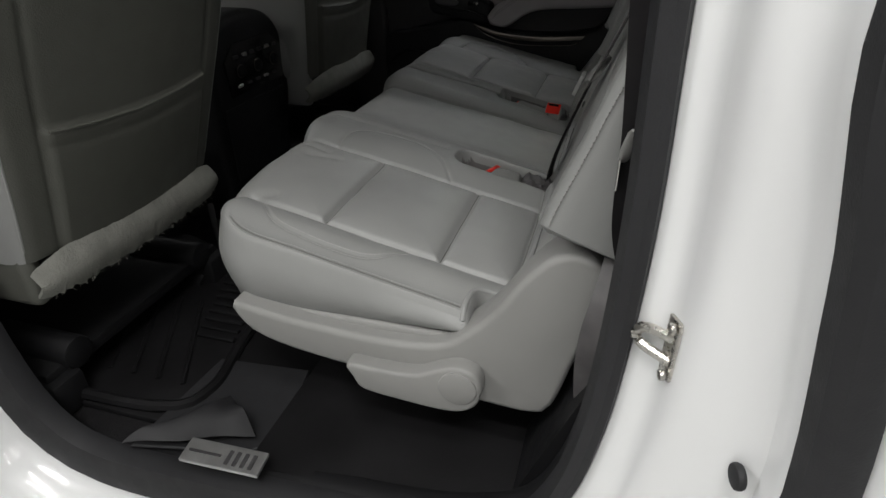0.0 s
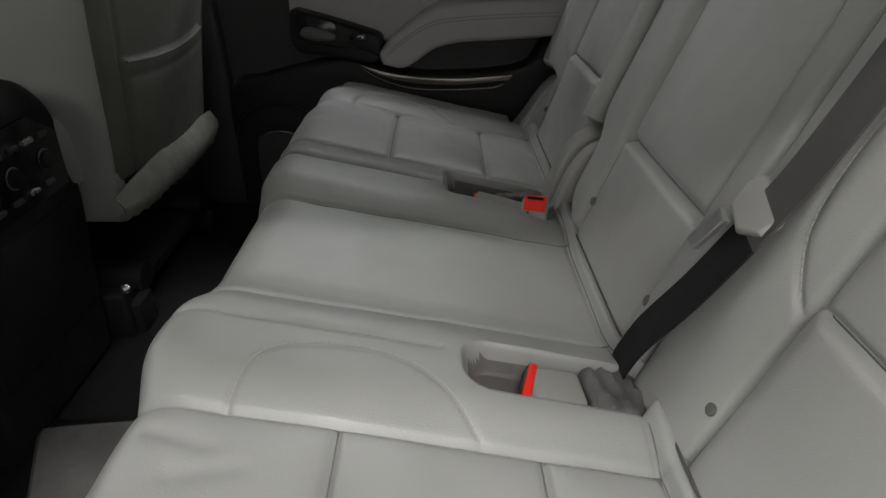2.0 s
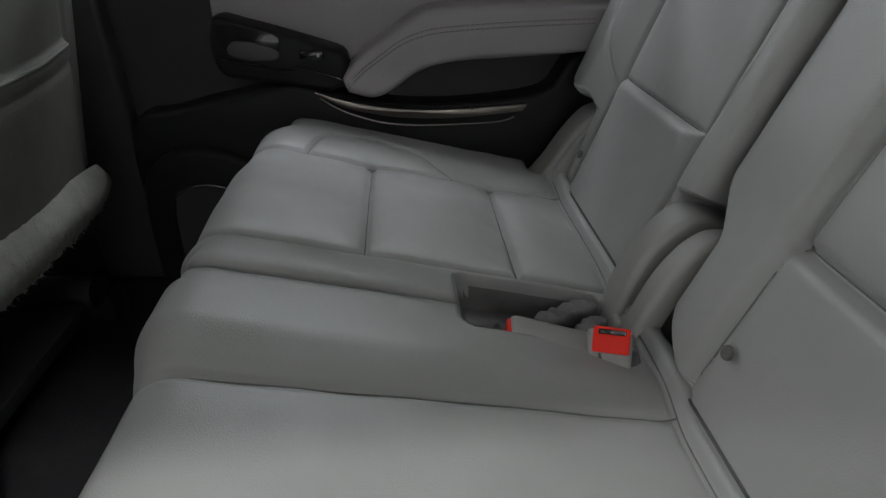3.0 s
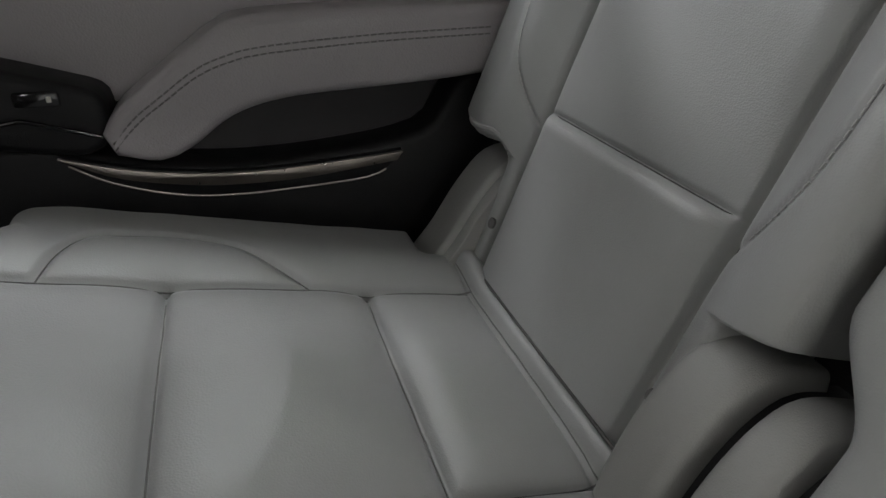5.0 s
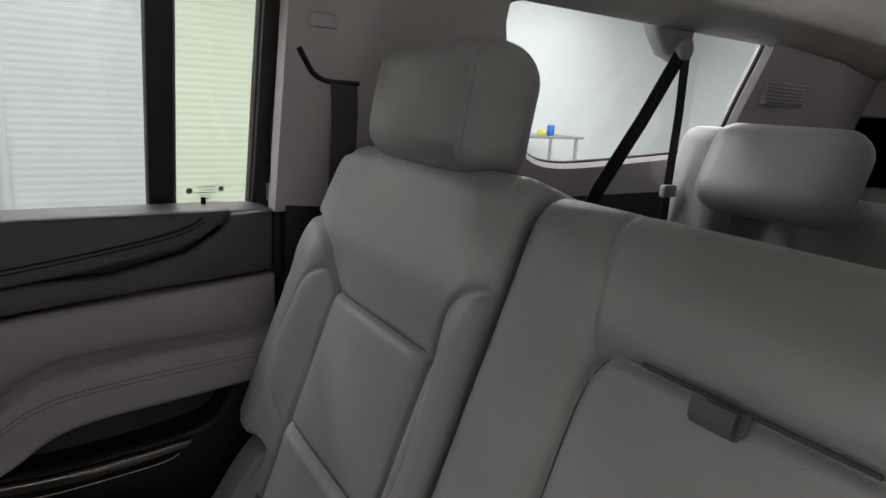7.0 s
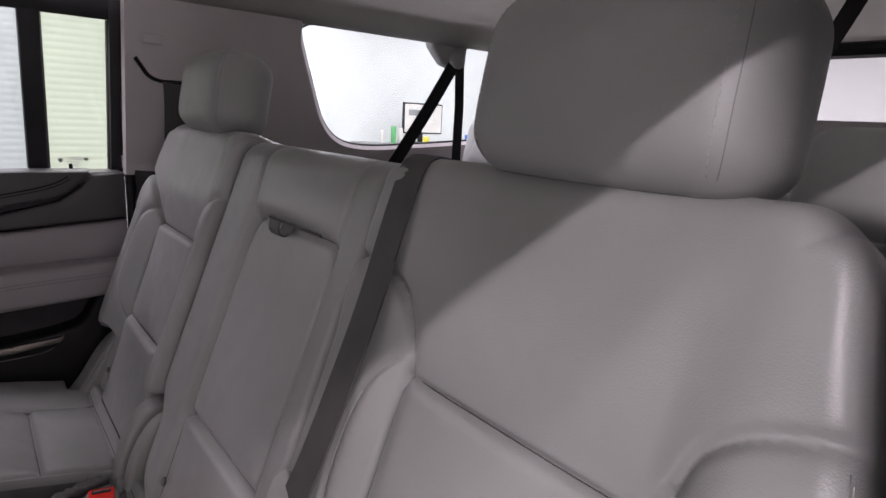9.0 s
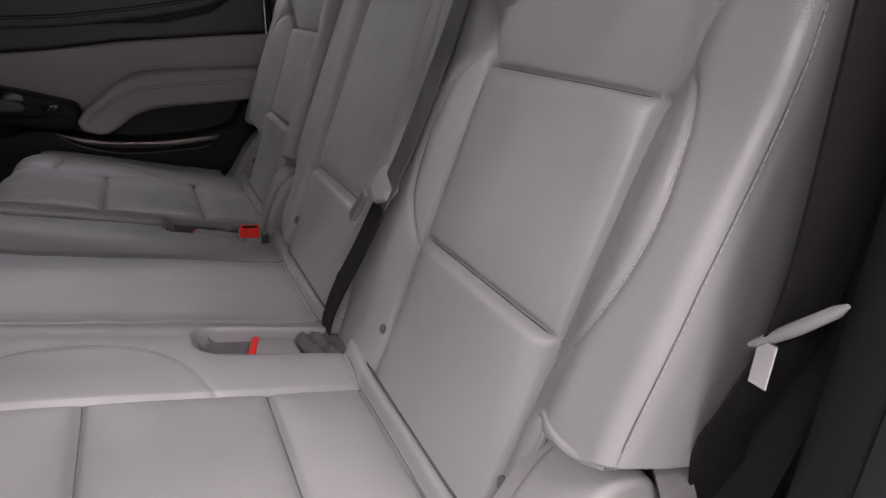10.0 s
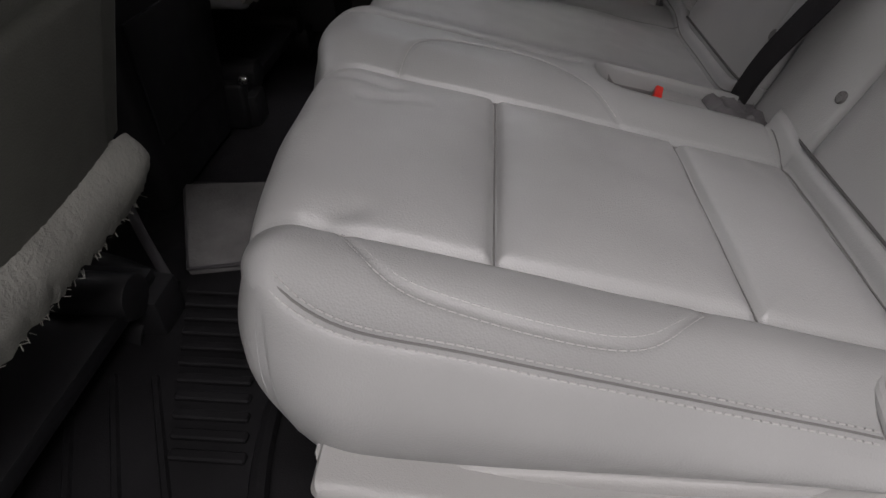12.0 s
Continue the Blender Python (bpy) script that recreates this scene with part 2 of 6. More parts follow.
def cyl(at, axis, radius, length, sides=24, bevel=0.0, bm=None):
    bm2 = bmesh.new()
    bmesh.ops.create_cone(bm2, cap_ends=True, segments=sides, radius1=radius, radius2=radius, depth=length)
    if bevel:
        rim = [e for e in bm2.edges if abs(e.verts[0].co.z - e.verts[1].co.z) < 1e-6]
        bmesh.ops.bevel(bm2, geom=rim, offset=bevel, segments=2, profile=0.5, affect="EDGES", clamp_overlap=True)
    q = Vector(axis).to_track_quat("Z", "Y").to_matrix().to_4x4()
    bmesh.ops.transform(bm2, matrix=Matrix.Translation(at) @ q, verts=bm2.verts)
    if bm is None:
        return bm2
    return merge(bm, bm2)


# ---- upholstery ----


def near_line(px, py, line):
    """The distance of every point to a line of straight pieces."""
    best = np.full(px.shape, 9.0)
    for (ax, ay), (bx, by) in zip(line[:-1], line[1:]):
        dx, dy = bx - ax, by - ay
        t = np.clip(((px - ax) * dx + (py - ay) * dy) / (dx * dx + dy * dy + 1e-12), 0, 1)
        best = np.minimum(best, np.hypot(px - ax - t * dx, py - ay - t * dy))
    return best


def sstep(a, b, x):
    t = np.clip((x - a) / (b - a), 0, 1)
    return t * t * (3 - 2 * t)


def edge_drop(d, r):
    d = np.clip(d, 0, r)
    return r - np.sqrt(np.maximum(r * r - (r - d) ** 2, 0))


def ripple(a, b, seed, scale):
    """Soft uneven dimples, as of stuffed leather."""
    rng = np.random.RandomState(seed)
    out = np.zeros_like(a)
    for k in range(10):
        fx, fy = rng.normal(0, scale, 2)
        out += np.sin(a * fx + b * fy + rng.uniform(0, 6.28)) / 10
    return out


def flat2(points, step=0.006):
    return [(q.x, q.y) for q in smooth_path([(a, b, 0) for a, b in points], step)]


def sheet(P, zone, kinds, parent):
    """Splits a grid of points into one mesh for each zone of its cells."""
    ni, nj, _ = P.shape
    idx = np.arange(ni * nj).reshape(ni, nj)
    quads = np.stack([idx[:-1, :-1], idx[1:, :-1], idx[1:, 1:], idx[:-1, 1:]], -1)
    flat = P.reshape(-1, 3)
    # one run of normals for all zones, so that no zone's border shows as steps
    nrm = np.cross(np.gradient(P, axis=0), np.gradient(P, axis=1))
    nrm /= np.maximum(np.linalg.norm(nrm, axis=-1, keepdims=True), 1e-12)
    nrm = nrm.reshape(-1, 3)
    made = []
    for z, (name, material, label) in kinds.items():
        q = quads[zone == z]
        if not len(q):
            continue
        used, inv = np.unique(q, return_inverse=True)
        me = bpy.data.meshes.new(name)
        me.from_pydata(flat[used].tolist(), [], inv.reshape(-1, 4).tolist())
        ob = link_mesh(name, me, material, parent, label)
        face = np.array(me.polygons[len(q) // 2].normal)
        way = 1.0 if float(face @ nrm[q[len(q) // 2][0]]) >= 0 else -1.0
        me.normals_split_custom_set_from_vertices((nrm[used] * way).tolist())
        made.append(ob)
    return made


def on_grid(P, U, V, line, lift=0.0, up=(0, 0, 1), step=0.005):
    """The points of a shaped grid that lie nearest to a line of its plan, smoothed and lifted."""
    pts = []
    for (ax, ay), (bx, by) in zip(line[:-1], line[1:]):
        m = max(1, int(math.hypot(bx - ax, by - ay) / step))
        for i in range(m):
            u, v = ax + (bx - ax) * i / m, ay + (by - ay) * i / m
            d = (U - u) ** 2 + (V - v) ** 2
            near = np.argpartition(d.ravel(), 4)[:4]
            w = 1 / (d.ravel()[near] + 1e-7)
            q = (P.reshape(-1, 3)[near] * w[:, None]).sum(0) / w.sum()
            pts.append(Vector(q.tolist()) + Vector(up) * lift)
    for _ in range(6):
        pts = [pts[0]] + [(a + 2 * b + c) / 4 for a, b, c in zip(pts[:-2], pts[1:-1], pts[2:])] + [pts[-1]]
    return pts


def crumpled(lo, hi, m, seed, amp=0.003):
    """A block of bunched cloth: rounded, with folds across it."""
    bm = box(lo, hi, 0)
    bmesh.ops.subdivide_edges(bm, edges=bm.edges[:], cuts=11, use_grid_fill=True)
    c = [(lo[k] + hi[k]) / 2 for k in range(3)]
    h = [(hi[k] - lo[k]) / 2 for k in range(3)]
    rng = random.Random(seed)
    ph = [rng.uniform(0, 6.28) for _ in range(6)]
    for v in bm.verts:
        d = [(v.co[k] - c[k]) / h[k] for k in range(3)]
        r = (abs(d[0]) ** 5 + abs(d[1]) ** 5 + abs(d[2]) ** 5) ** 0.2
        for k in range(3):
            v.co[k] = c[k] + h[k] * d[k] / max(r, 1e-6) * min(1, r)
        f = math.sin(330 * v.co.x + 60 * v.co.y + ph[0]) + 0.7 * math.sin(170 * v.co.y + 90 * v.co.x + ph[1]) + 0.5 * math.sin(520 * v.co.x - 240 * v.co.y + ph[2])
        v.co.z += amp * f * (d[2] > 0.2)
        v.co.y += amp * 0.7 * math.sin(260 * v.co.x + ph[3])
    bmesh.ops.transform(bm, matrix=m, verts=bm.verts)
    bmesh.ops.recalc_face_normals(bm, faces=bm.faces[:])
    return bm


def pad_grid(P, zone, sides, depth, rows, shape, zone_id):
    """Adds a skirt round some sides of a grid. sides: how many of (i low, i high, j low, j high); shape(k, base, outward) gives the place."""
    il, ih, jl, jh = [rows if s else 0 for s in sides]
    ni, nj, _ = P.shape
    I, J = np.meshgrid(np.arange(-il, ni + ih), np.arange(-jl, nj + jh), indexing="ij")
    ci, cj = np.clip(I, 0, ni - 1), np.clip(J, 0, nj - 1)
    k = np.maximum(np.abs(I - ci), np.abs(J - cj))
    base = P[ci, cj]
    step = 8
    inner = P[np.clip(ci, step * bool(il), ni - 1 - step * bool(ih)), np.clip(cj, step * bool(jl), nj - 1 - step * bool(jh))]
    out = base - inner
    Q = shape(k / rows, base, out)
    Q = np.where((k > 0)[..., None], Q, base)
    z = np.full((Q.shape[0] - 1, Q.shape[1] - 1), zone_id)
    z[il:il + ni - 1, jl:jl + nj - 1] = zone
    return Q, z


def stitches(points, material, parent, length=0.006, gap=0.003, width=0.0012, lift=(0, 0, 0.001), name="stitching"):
    """Short thread dashes along a line."""
    bm = bmesh.new()
    pts = [Vector(p) + Vector(lift) for p in points]
    dash, start = True, pts[0]
    need = length
    for a, b in zip(pts[:-1], pts[1:]):
        seg = (b - a).length
        pos = 0.0
        while seg - pos > need:
            pos += need
            q = a.lerp(b, pos / seg)
            if dash:
                d = q - start
                if d.length > 1e-5:
                    tube([start, q], width, 5, bm)
            start, dash = q, not dash
            need = length if dash else gap
        need -= seg - pos
    return part(name, bm, material, parent)


def seams(P, U, V, lines, parent, place, material, radius=0.0008, name="seam"):
    """Dark tubes that paint the crease shade at the foot of sewn grooves; place(u, v, k) gives the point, k being the
    nearest grid index.
    """
    for line in lines:
        pts = []
        (a0, b0), (a1, b1) = line[0], line[-1]
        dense = []
        for (ax, ay), (bx, by) in zip(line[:-1], line[1:]):
            m = max(1, int(math.hypot(bx - ax, by - ay) / 0.006))
            dense += [(ax + (bx - ax) * i / m, ay + (by - ay) * i / m) for i in range(m)]
        dense.append(line[-1])
        flat = P.reshape(-1, 3)
        for u, v in dense:
            d = ((U - u) ** 2 + (V - v) ** 2).ravel()
            near = np.argpartition(d, 4)[:4]
            if d[near].min() < 0.00004:
                w = 1 / (d[near] + 1e-7)
                pts.append(Vector(((flat[near] * w[:, None]).sum(0) / w.sum()).tolist()))
        if len(pts) > 2:
            soft = pts
            for _ in range(4):
                soft = [soft[0]] + [(a + 2 * b + c) / 4 for a, b, c in zip(soft[:-2], soft[1:-1], soft[2:])] + [soft[-1]]
            part(name, tube(soft, radius, 6), material, parent)

# ---- the rear bench, in two pieces ----
CUSHION_TILT = 0.222


def cushion_z(x):
    return 0.302 - CUSHION_TILT * (x + 0.366)


ARC_IN = [(-0.458, -0.324), (-0.450, -0.285), (-0.428, -0.256), (-0.376, -0.241), (-0.312, -0.247), (-0.272, -0.277), (-0.242, -0.323)]
ARC_OUT = [(-0.462, -0.569), (-0.444, -0.588), (-0.424, -0.605), (-0.394, -0.612), (-0.346, -0.616), (-0.292, -0.615), (-0.264, -0.604), (-0.228, -0.569)]


def groove(X, Y, lines, depth=0.007, w=0.0045, puff=0.007, pw=0.016):
    out = np.zeros_like(X)
    d = np.full_like(X, 9.0)
    for line in lines:
        d = np.minimum(d, near_line(X, Y, line))
    out -= depth * np.exp(-(d / w) ** 2) + puff * np.exp(-d / pw)
    return out


def cushion_grid(y_lo, y_hi, n_i, n_j, front, corner_lo, corner_hi):
    """The plan of a cushion: x from the front edge to the rear, y across; with rounded front corners."""
    u = np.linspace(0, 1, n_i)
    v = np.linspace(0, 1, n_j)
    u = 0.5 * u + 0.5 * u ** 1.6
    U, V = np.meshgrid(u, v, indexing="ij")
    Y = y_lo + V * (y_hi - y_lo)
    X = -0.052 + (1 - U) * (front(Y) + 0.052)
    dist_f, dist_lo, dist_hi = X - front(Y), Y - y_lo, y_hi - Y
    for r, dist, sign, y0 in ((corner_lo, dist_lo, 1, y_lo), (corner_hi, dist_hi, -1, y_hi)):
        if not r:
            continue
        p, q = np.clip(r - dist_f, 0, r), np.clip(r - dist, 0, r)
        big, hyp = np.maximum(p, q), np.hypot(p, q)
        f = np.where(hyp > 1e-9, big / np.maximum(hyp, 1e-9), 1)
        inside = (p > 0) & (q > 0)
        X = np.where(inside, X + (p - p * f), X)
        Y = np.where(inside, Y + sign * (q - q * f), Y)
    return X, Y, dist_f, dist_lo, dist_hi


def cushion_skirt(foot, bulge=0.004, tuck=0.012):
    def shape(k, base, out):
        flat = out[..., :2] / np.maximum(np.linalg.norm(out[..., :2], axis=-1, keepdims=True), 1e-6)
        zb = foot(base[..., 0])
        Q = base.copy()
        Q[..., 2] = base[..., 2] + (zb - base[..., 2]) * k
        push = bulge * np.sin(np.pi * np.clip(k * 1.15, 0, 1)) - tuck * np.clip((k - 0.85) / 0.15, 0, 1)
        Q[..., :2] += flat * push[..., None]
        return Q
    return shape


def pocket_cut(X, Y, x0, x1, y0, y1, r, depth, soft=0.012):
    """A rounded trough sunk into a cushion."""
    cx, cy, hx, hy = (x0 + x1) / 2, (y0 + y1) / 2, (x1 - x0) / 2 - r, (y1 - y0) / 2 - r
    ax, ay = np.abs(X - cx) - hx, np.abs(Y - cy) - hy
    sd = np.hypot(np.maximum(ax, 0), np.maximum(ay, 0)) + np.minimum(np.maximum(ax, ay), 0) - r
    return -depth * sstep(0.0, soft, -sd), sd


def on_cushion(points, lift=0.0):
    return [Vector((x, y, cushion_z(x) + lift)) for x, y in points]


def build_cushion_wide(seat):
    """The wide cushion: an outer place with its bolsters and the flat middle place."""
    front = lambda y: -0.524 - 0.012 * sstep(-0.60, -0.45, y) - 0.014 * sstep(-0.335, -0.25, y) + 0.012 * sstep(-0.21, -0.165, y) - 0.010 * sstep(0.09, 0.14, y)
    X, Y, df, dlo, dhi = cushion_grid(-0.648, 0.230, 190, 290, front, 0.085, 0.03)
    lines = [[(-0.60, -0.325), (-0.08, -0.325)], [(-0.60, -0.567), (-0.08, -0.567)],
             [(-0.366, -0.567), (-0.366, -0.325)], [(-0.191, -0.567), (-0.191, -0.325)],
             [(-0.08, -0.60), (-0.08, -0.325)]]
    arcs = [flat2(ARC_IN), flat2(ARC_OUT)]
    thin = [[(-0.60, -0.170), (-0.08, -0.138)], [(-0.60, 0.090), (-0.08, 0.106)],
            [(-0.08, -0.325), (-0.08, 0.23)], [(-0.60, -0.216), (-0.28, -0.212)]]
    Z = cushion_z(X) + 0.009 * sstep(-0.10, -0.25, Y) + groove(X, Y, lines, 0.006, 0.0035, 0.007, 0.015) + groove(X, Y, thin, 0.0035, 0.0035, 0.002, 0.012) + groove(X, Y, arcs, 0.0018, 0.003, 0.0008, 0.010)
    Z += 0.012 * sstep(-0.325, -0.27, Y) * sstep(-0.13, -0.20, Y) - 0.016 * sstep(-0.590, -0.645, Y)
    Z += 0.012 * sstep(0.10, 0.15, Y) - 0.006 * sstep(-0.16, -0.10, Y) * sstep(0.12, 0.08, Y)
    # the insert swells a little between its seams
    for a, b in ((-0.53, -0.366), (-0.366, -0.191), (-0.191, -0.08)):
        Z += 0.006 * np.clip(1 - ((X - (a + b) / 2) / ((b - a) / 2)) ** 2, 0, 1) * np.clip(1 - ((Y + 0.446) / 0.121) ** 2, 0, 1)
    Z += 0.002 * ripple(X, Y, 3, 45)
    # soft creases worn into the front panel
    for line, dep in (([(-0.50, -0.36), (-0.455, -0.37)], 0.003), ([(-0.47, -0.40), (-0.43, -0.385)], 0.0025), ([(-0.475, -0.562), (-0.455, -0.548)], 0.004)):
        Z -= dep * np.exp(-(near_line(X, Y, line) / 0.009) ** 2)
    # rolled rear edge
    Z += np.where(X > -0.08, np.sqrt(np.maximum(0.0145 ** 2 - (X + 0.066) ** 2, 0)) + 0.002, 0)
    cut, sd = pocket_cut(X, Y, -0.258, -0.060, -0.268, -0.192, 0.03, 0.036)
    Z += cut
    cut2, sd2 = pocket_cut(X, Y, -0.270, -0.088, 0.185, 0.34, 0.02, 0.045)
    Z += cut2
    notch, _ = pocket_cut(X, Y, -0.128, -0.03, -0.70, -0.600, 0.014, 0.13, 0.016)
    Z += notch
    # rounded front, crisp outer side, one turning into the other round the corner
    p, q = np.clip(0.085 - df, 0, 0.085), np.clip(0.085 - dlo, 0, 0.085)
    share = (p ** 2 / np.maximum(p ** 2 + q ** 2, 1e-12)) ** 2.5
    round_r = 0.008 + 0.042 * share
    turn = edge_drop(0.085 - np.maximum(p, q), round_r) * (1 - 0.1 * share)
    Z -= np.where((p > 0) & (q > 0), turn, edge_drop(df, 0.05) * 0.9 + edge_drop(dlo, 0.008)) + edge_drop(dhi, 0.02) * 0.6
    P = np.stack([X, Y, Z], -1)
    cx, cy = (X[1:, 1:] + X[:-1, :-1]) / 2, (Y[1:, 1:] + Y[:-1, :-1]) / 2
    sdc, sdc2 = (sd[1:, 1:] + sd[:-1, :-1]) / 2, (sd2[1:, 1:] + sd2[:-1, :-1]) / 2
    zone = np.full(cx.shape, 1)
    zone[cy > -0.325] = 2
    zone[cy > -0.170 + 0.0615 * (cx + 0.60)] = 3
    zone[cy > 0.090 + 0.0308 * (cx + 0.60)] = 9
    ins = (cy > -0.567) & (cy < -0.325)
    zone[ins & (cx < -0.366)] = 4
    zone[ins & (cx >= -0.366)] = 5
    zone[ins & (cx >= -0.191)] = 6
    zone[cx > -0.08] = 7
    zone[sdc < -0.006] = 8
    zone[sdc2 < -0.006] = 11
    top = P
    seams(P, X, Y, lines + thin[:3], seat, lambda u, v, k: (u, v, Z[k] + 0.0004), SEAM_SHADE)
    foot = lambda x: 0.192 + 0.016 * np.clip((x + 0.36) / 0.24, 0, 1)
    P, zone = pad_grid(P, zone, (1, 0, 1, 1), 0.1, 16, cushion_skirt(foot, 0.011, 0.006), 10)
    sheet(P, zone, {1: ("outer_bolster", LEATHER_B, ""), 2: ("inner_bolster", LEATHER_B, ""), 3: ("middle_panel", LEATHER, ""),
                    4: ("front_panel", LEATHER, "creased grey leather front panel"), 5: ("seat_panel", LEATHER, ""), 6: ("rear_panel", LEATHER, ""),
                    7: ("rear_roll", LEATHER_B, ""), 8: ("buckle_pocket", GREY_WEB, "grey cloth-lined buckle pocket"), 9: ("middle_border", LEATHER_B, ""), 11: ("buckle_pocket", GREY_WEB, "grey cloth-lined buckle pocket"),
                    10: ("skirt", LEATHER_B, "grey leather side skirt with a stitched edge")}, seat)
    # piped and twice stitched outer edge
    def rim(inset):
        turn = [(-0.439 - (0.085 - inset) * math.sin(a), -0.563 - (0.085 - inset) * math.cos(a)) for a in np.linspace(1.50, 0.0, 16)]
        return turn + [(-0.40, -0.648 + inset), (-0.25, -0.648 + inset), (-0.136, -0.648 + inset)]
    part("welt", tube(on_grid(top, X, Y, rim(0.0090)), 0.0009, 8), SEAM_SHADE, seat)
    stitches(on_grid(top, X, Y, rim(0.0125), 0.0008), THREAD, seat, 0.004, 0.0016, 0.0007, (0, 0, 0))
    stitches(on_grid(top, X, Y, rim(0.0050), 0.0008, (0, -0.8, 0.6)), THREAD, seat, 0.004, 0.0016, 0.0007, (0, 0, 0))
    for off in (-0.004, 0.004):
        stitches(on_grid(top, X, Y, [(x, y + off) for x, y in flat2(ARC_OUT)], 0.0004), THREAD, seat, 0.0045, 0.0018, 0.0005, (0, 0, 0))
    stitches(on_grid(top, X, Y, [(x, y + 0.004) for x, y in flat2(ARC_IN)], 0.0004), THREAD, seat, 0.0045, 0.0018, 0.0005, (0, 0, 0))


def notch_binding(seat):
    """A rolled leather edge round the notch at the cushion's outer rear corner."""
    line = [(-0.098, -0.597, 0.003), (-0.120, -0.599, 0.003), (-0.130, -0.606, 0.002), (-0.134, -0.622, 0.000), (-0.135, -0.640, -0.006)]
    pts = [(x, y, cushion_z(x) + dz) for x, y, dz in line] + [(-0.134, -0.652, 0.228), (-0.132, -0.655, 0.212), (-0.130, -0.652, 0.200)]
    part("notch_binding", tube(smooth_path(pts, 0.005), 0.0042, 10), LEATHER_B, seat, "rolled leather edge round the corner notch")


def build_cushion_narrow(seat):
    """The narrow cushion of the far place."""
    front = lambda y: -0.552 + 0.02 * sstep(0.45, 0.66, y)
    X, Y, df, dlo, dhi = cushion_grid(0.241, 0.684, 170, 160, front, 0.03, 0.09)
    lines = [[(-0.60, 0.305), (-0.08, 0.305)], [(-0.366, 0.552), (-0.366, 0.305)], [(-0.191, 0.552), (-0.191, 0.305)]]
    arc = [(-0.458, 0.553), (-0.448, 0.585), (-0.431, 0.611), (-0.408, 0.620), (-0.34, 0.622), (-0.30, 0.607), (-0.267, 0.577), (-0.245, 0.553)]
    thin = [flat2(arc), [(-0.60, 0.552), (-0.08, 0.552)], [(-0.08, 0.25), (-0.08, 0.64)]]
    Z = cushion_z(X) + 0.009 + groove(X, Y, lines, 0.006, 0.0035, 0.007, 0.015) + groove(X, Y, thin, 0.0035, 0.0035, 0.002, 0.012)
    Z += 0.014 * sstep(0.53, 0.61, Y)
    for a, b in ((-0.53, -0.366), (-0.366, -0.191), (-0.191, -0.08)):
        Z += 0.008 * np.clip(1 - ((X - (a + b) / 2) / ((b - a) / 2)) ** 2, 0, 1) * np.clip(1 - ((Y - 0.429) / 0.123) ** 2, 0, 1)
    Z += 0.002 * ripple(X, Y, 5, 45)
    Z += np.where(X > -0.08, np.sqrt(np.maximum(0.0145 ** 2 - (X + 0.066) ** 2, 0)) + 0.002, 0)
    cut, sd = pocket_cut(X, Y, -0.270, -0.088, 0.12, 0.296, 0.02, 0.045)
    Z += cut
    Z -= edge_drop(df, 0.055) * 0.9 + edge_drop(dhi, 0.02) + edge_drop(dlo, 0.014) * 0.7
    notch, _ = pocket_cut(X, Y, -0.118, -0.03, 0.612, 0.72, 0.014, 0.11, 0.016)
    Z += notch
    P = np.stack([X, Y, Z], -1)
    cx, cy = (X[1:, 1:] + X[:-1, :-1]) / 2, (Y[1:, 1:] + Y[:-1, :-1]) / 2
    sdc = (sd[1:, 1:] + sd[:-1, :-1]) / 2
    zone = np.full(cx.shape, 1)
    zone[cy < 0.305] = 2
    ins = (cy < 0.552) & (cy > 0.305)
    zone[ins & (cx < -0.366)] = 4
    zone[ins & (cx >= -0.366)] = 5
    zone[ins & (cx >= -0.191)] = 6
    zone[cx > -0.08] = 7
    zone[sdc < -0.006] = 8
    seams(P, X, Y, lines + thin, seat, lambda u, v, k: (u, v, Z[k] + 0.0004), SEAM_SHADE)
    foot = lambda x: 0.192 + 0.016 * np.clip((x + 0.36) / 0.24, 0, 1)
    P, zone = pad_grid(P, zone, (1, 0, 1, 1), 0.1, 14, cushion_skirt(foot), 10)
    sheet(P, zone, {1: ("outer_bolster", LEATHER_B, ""), 2: ("inner_bolster", LEATHER_B, ""), 4: ("front_panel", LEATHER, ""), 5: ("seat_panel", LEATHER, ""),
                    6: ("rear_panel", LEATHER, ""), 7: ("rear_roll", LEATHER_B, ""), 8: ("buckle_pocket", GREY_WEB, "grey cloth-lined buckle pocket"),
                    10: ("skirt", LEATHER_B, "grey leather side skirt")}, seat)


# backrests: u across (world y), v up along the back, w out of it
BACK_DIR, BACK_OUT = np.array([0.352, 0, 0.936]), np.array([-0.936, 0, 0.352])


def on_back(u, v, w=0.0):
    u, v, w = np.broadcast_arrays(np.asarray(u, float), np.asarray(v, float), np.asarray(w, float))
    p = v[..., None] * BACK_DIR + w[..., None] * BACK_OUT
    p[..., 1] += u
    p[..., 2] += 0.43
    return p


def back_line(points, lift=0.0):
    return [Vector(on_back(u, v, lift).tolist()) for u, v in points]


def back_skirt(depth, tuck=0.0):
    def shape(k, base, out):
        Q = base.copy()
        Q = Q - BACK_OUT * (depth * k)[..., None]
        side = np.sign(out[..., 1]) * (np.abs(out[..., 1]) > 0.004)
        Q[..., 1] -= side * tuck * k ** 3
        return Q
    return shape


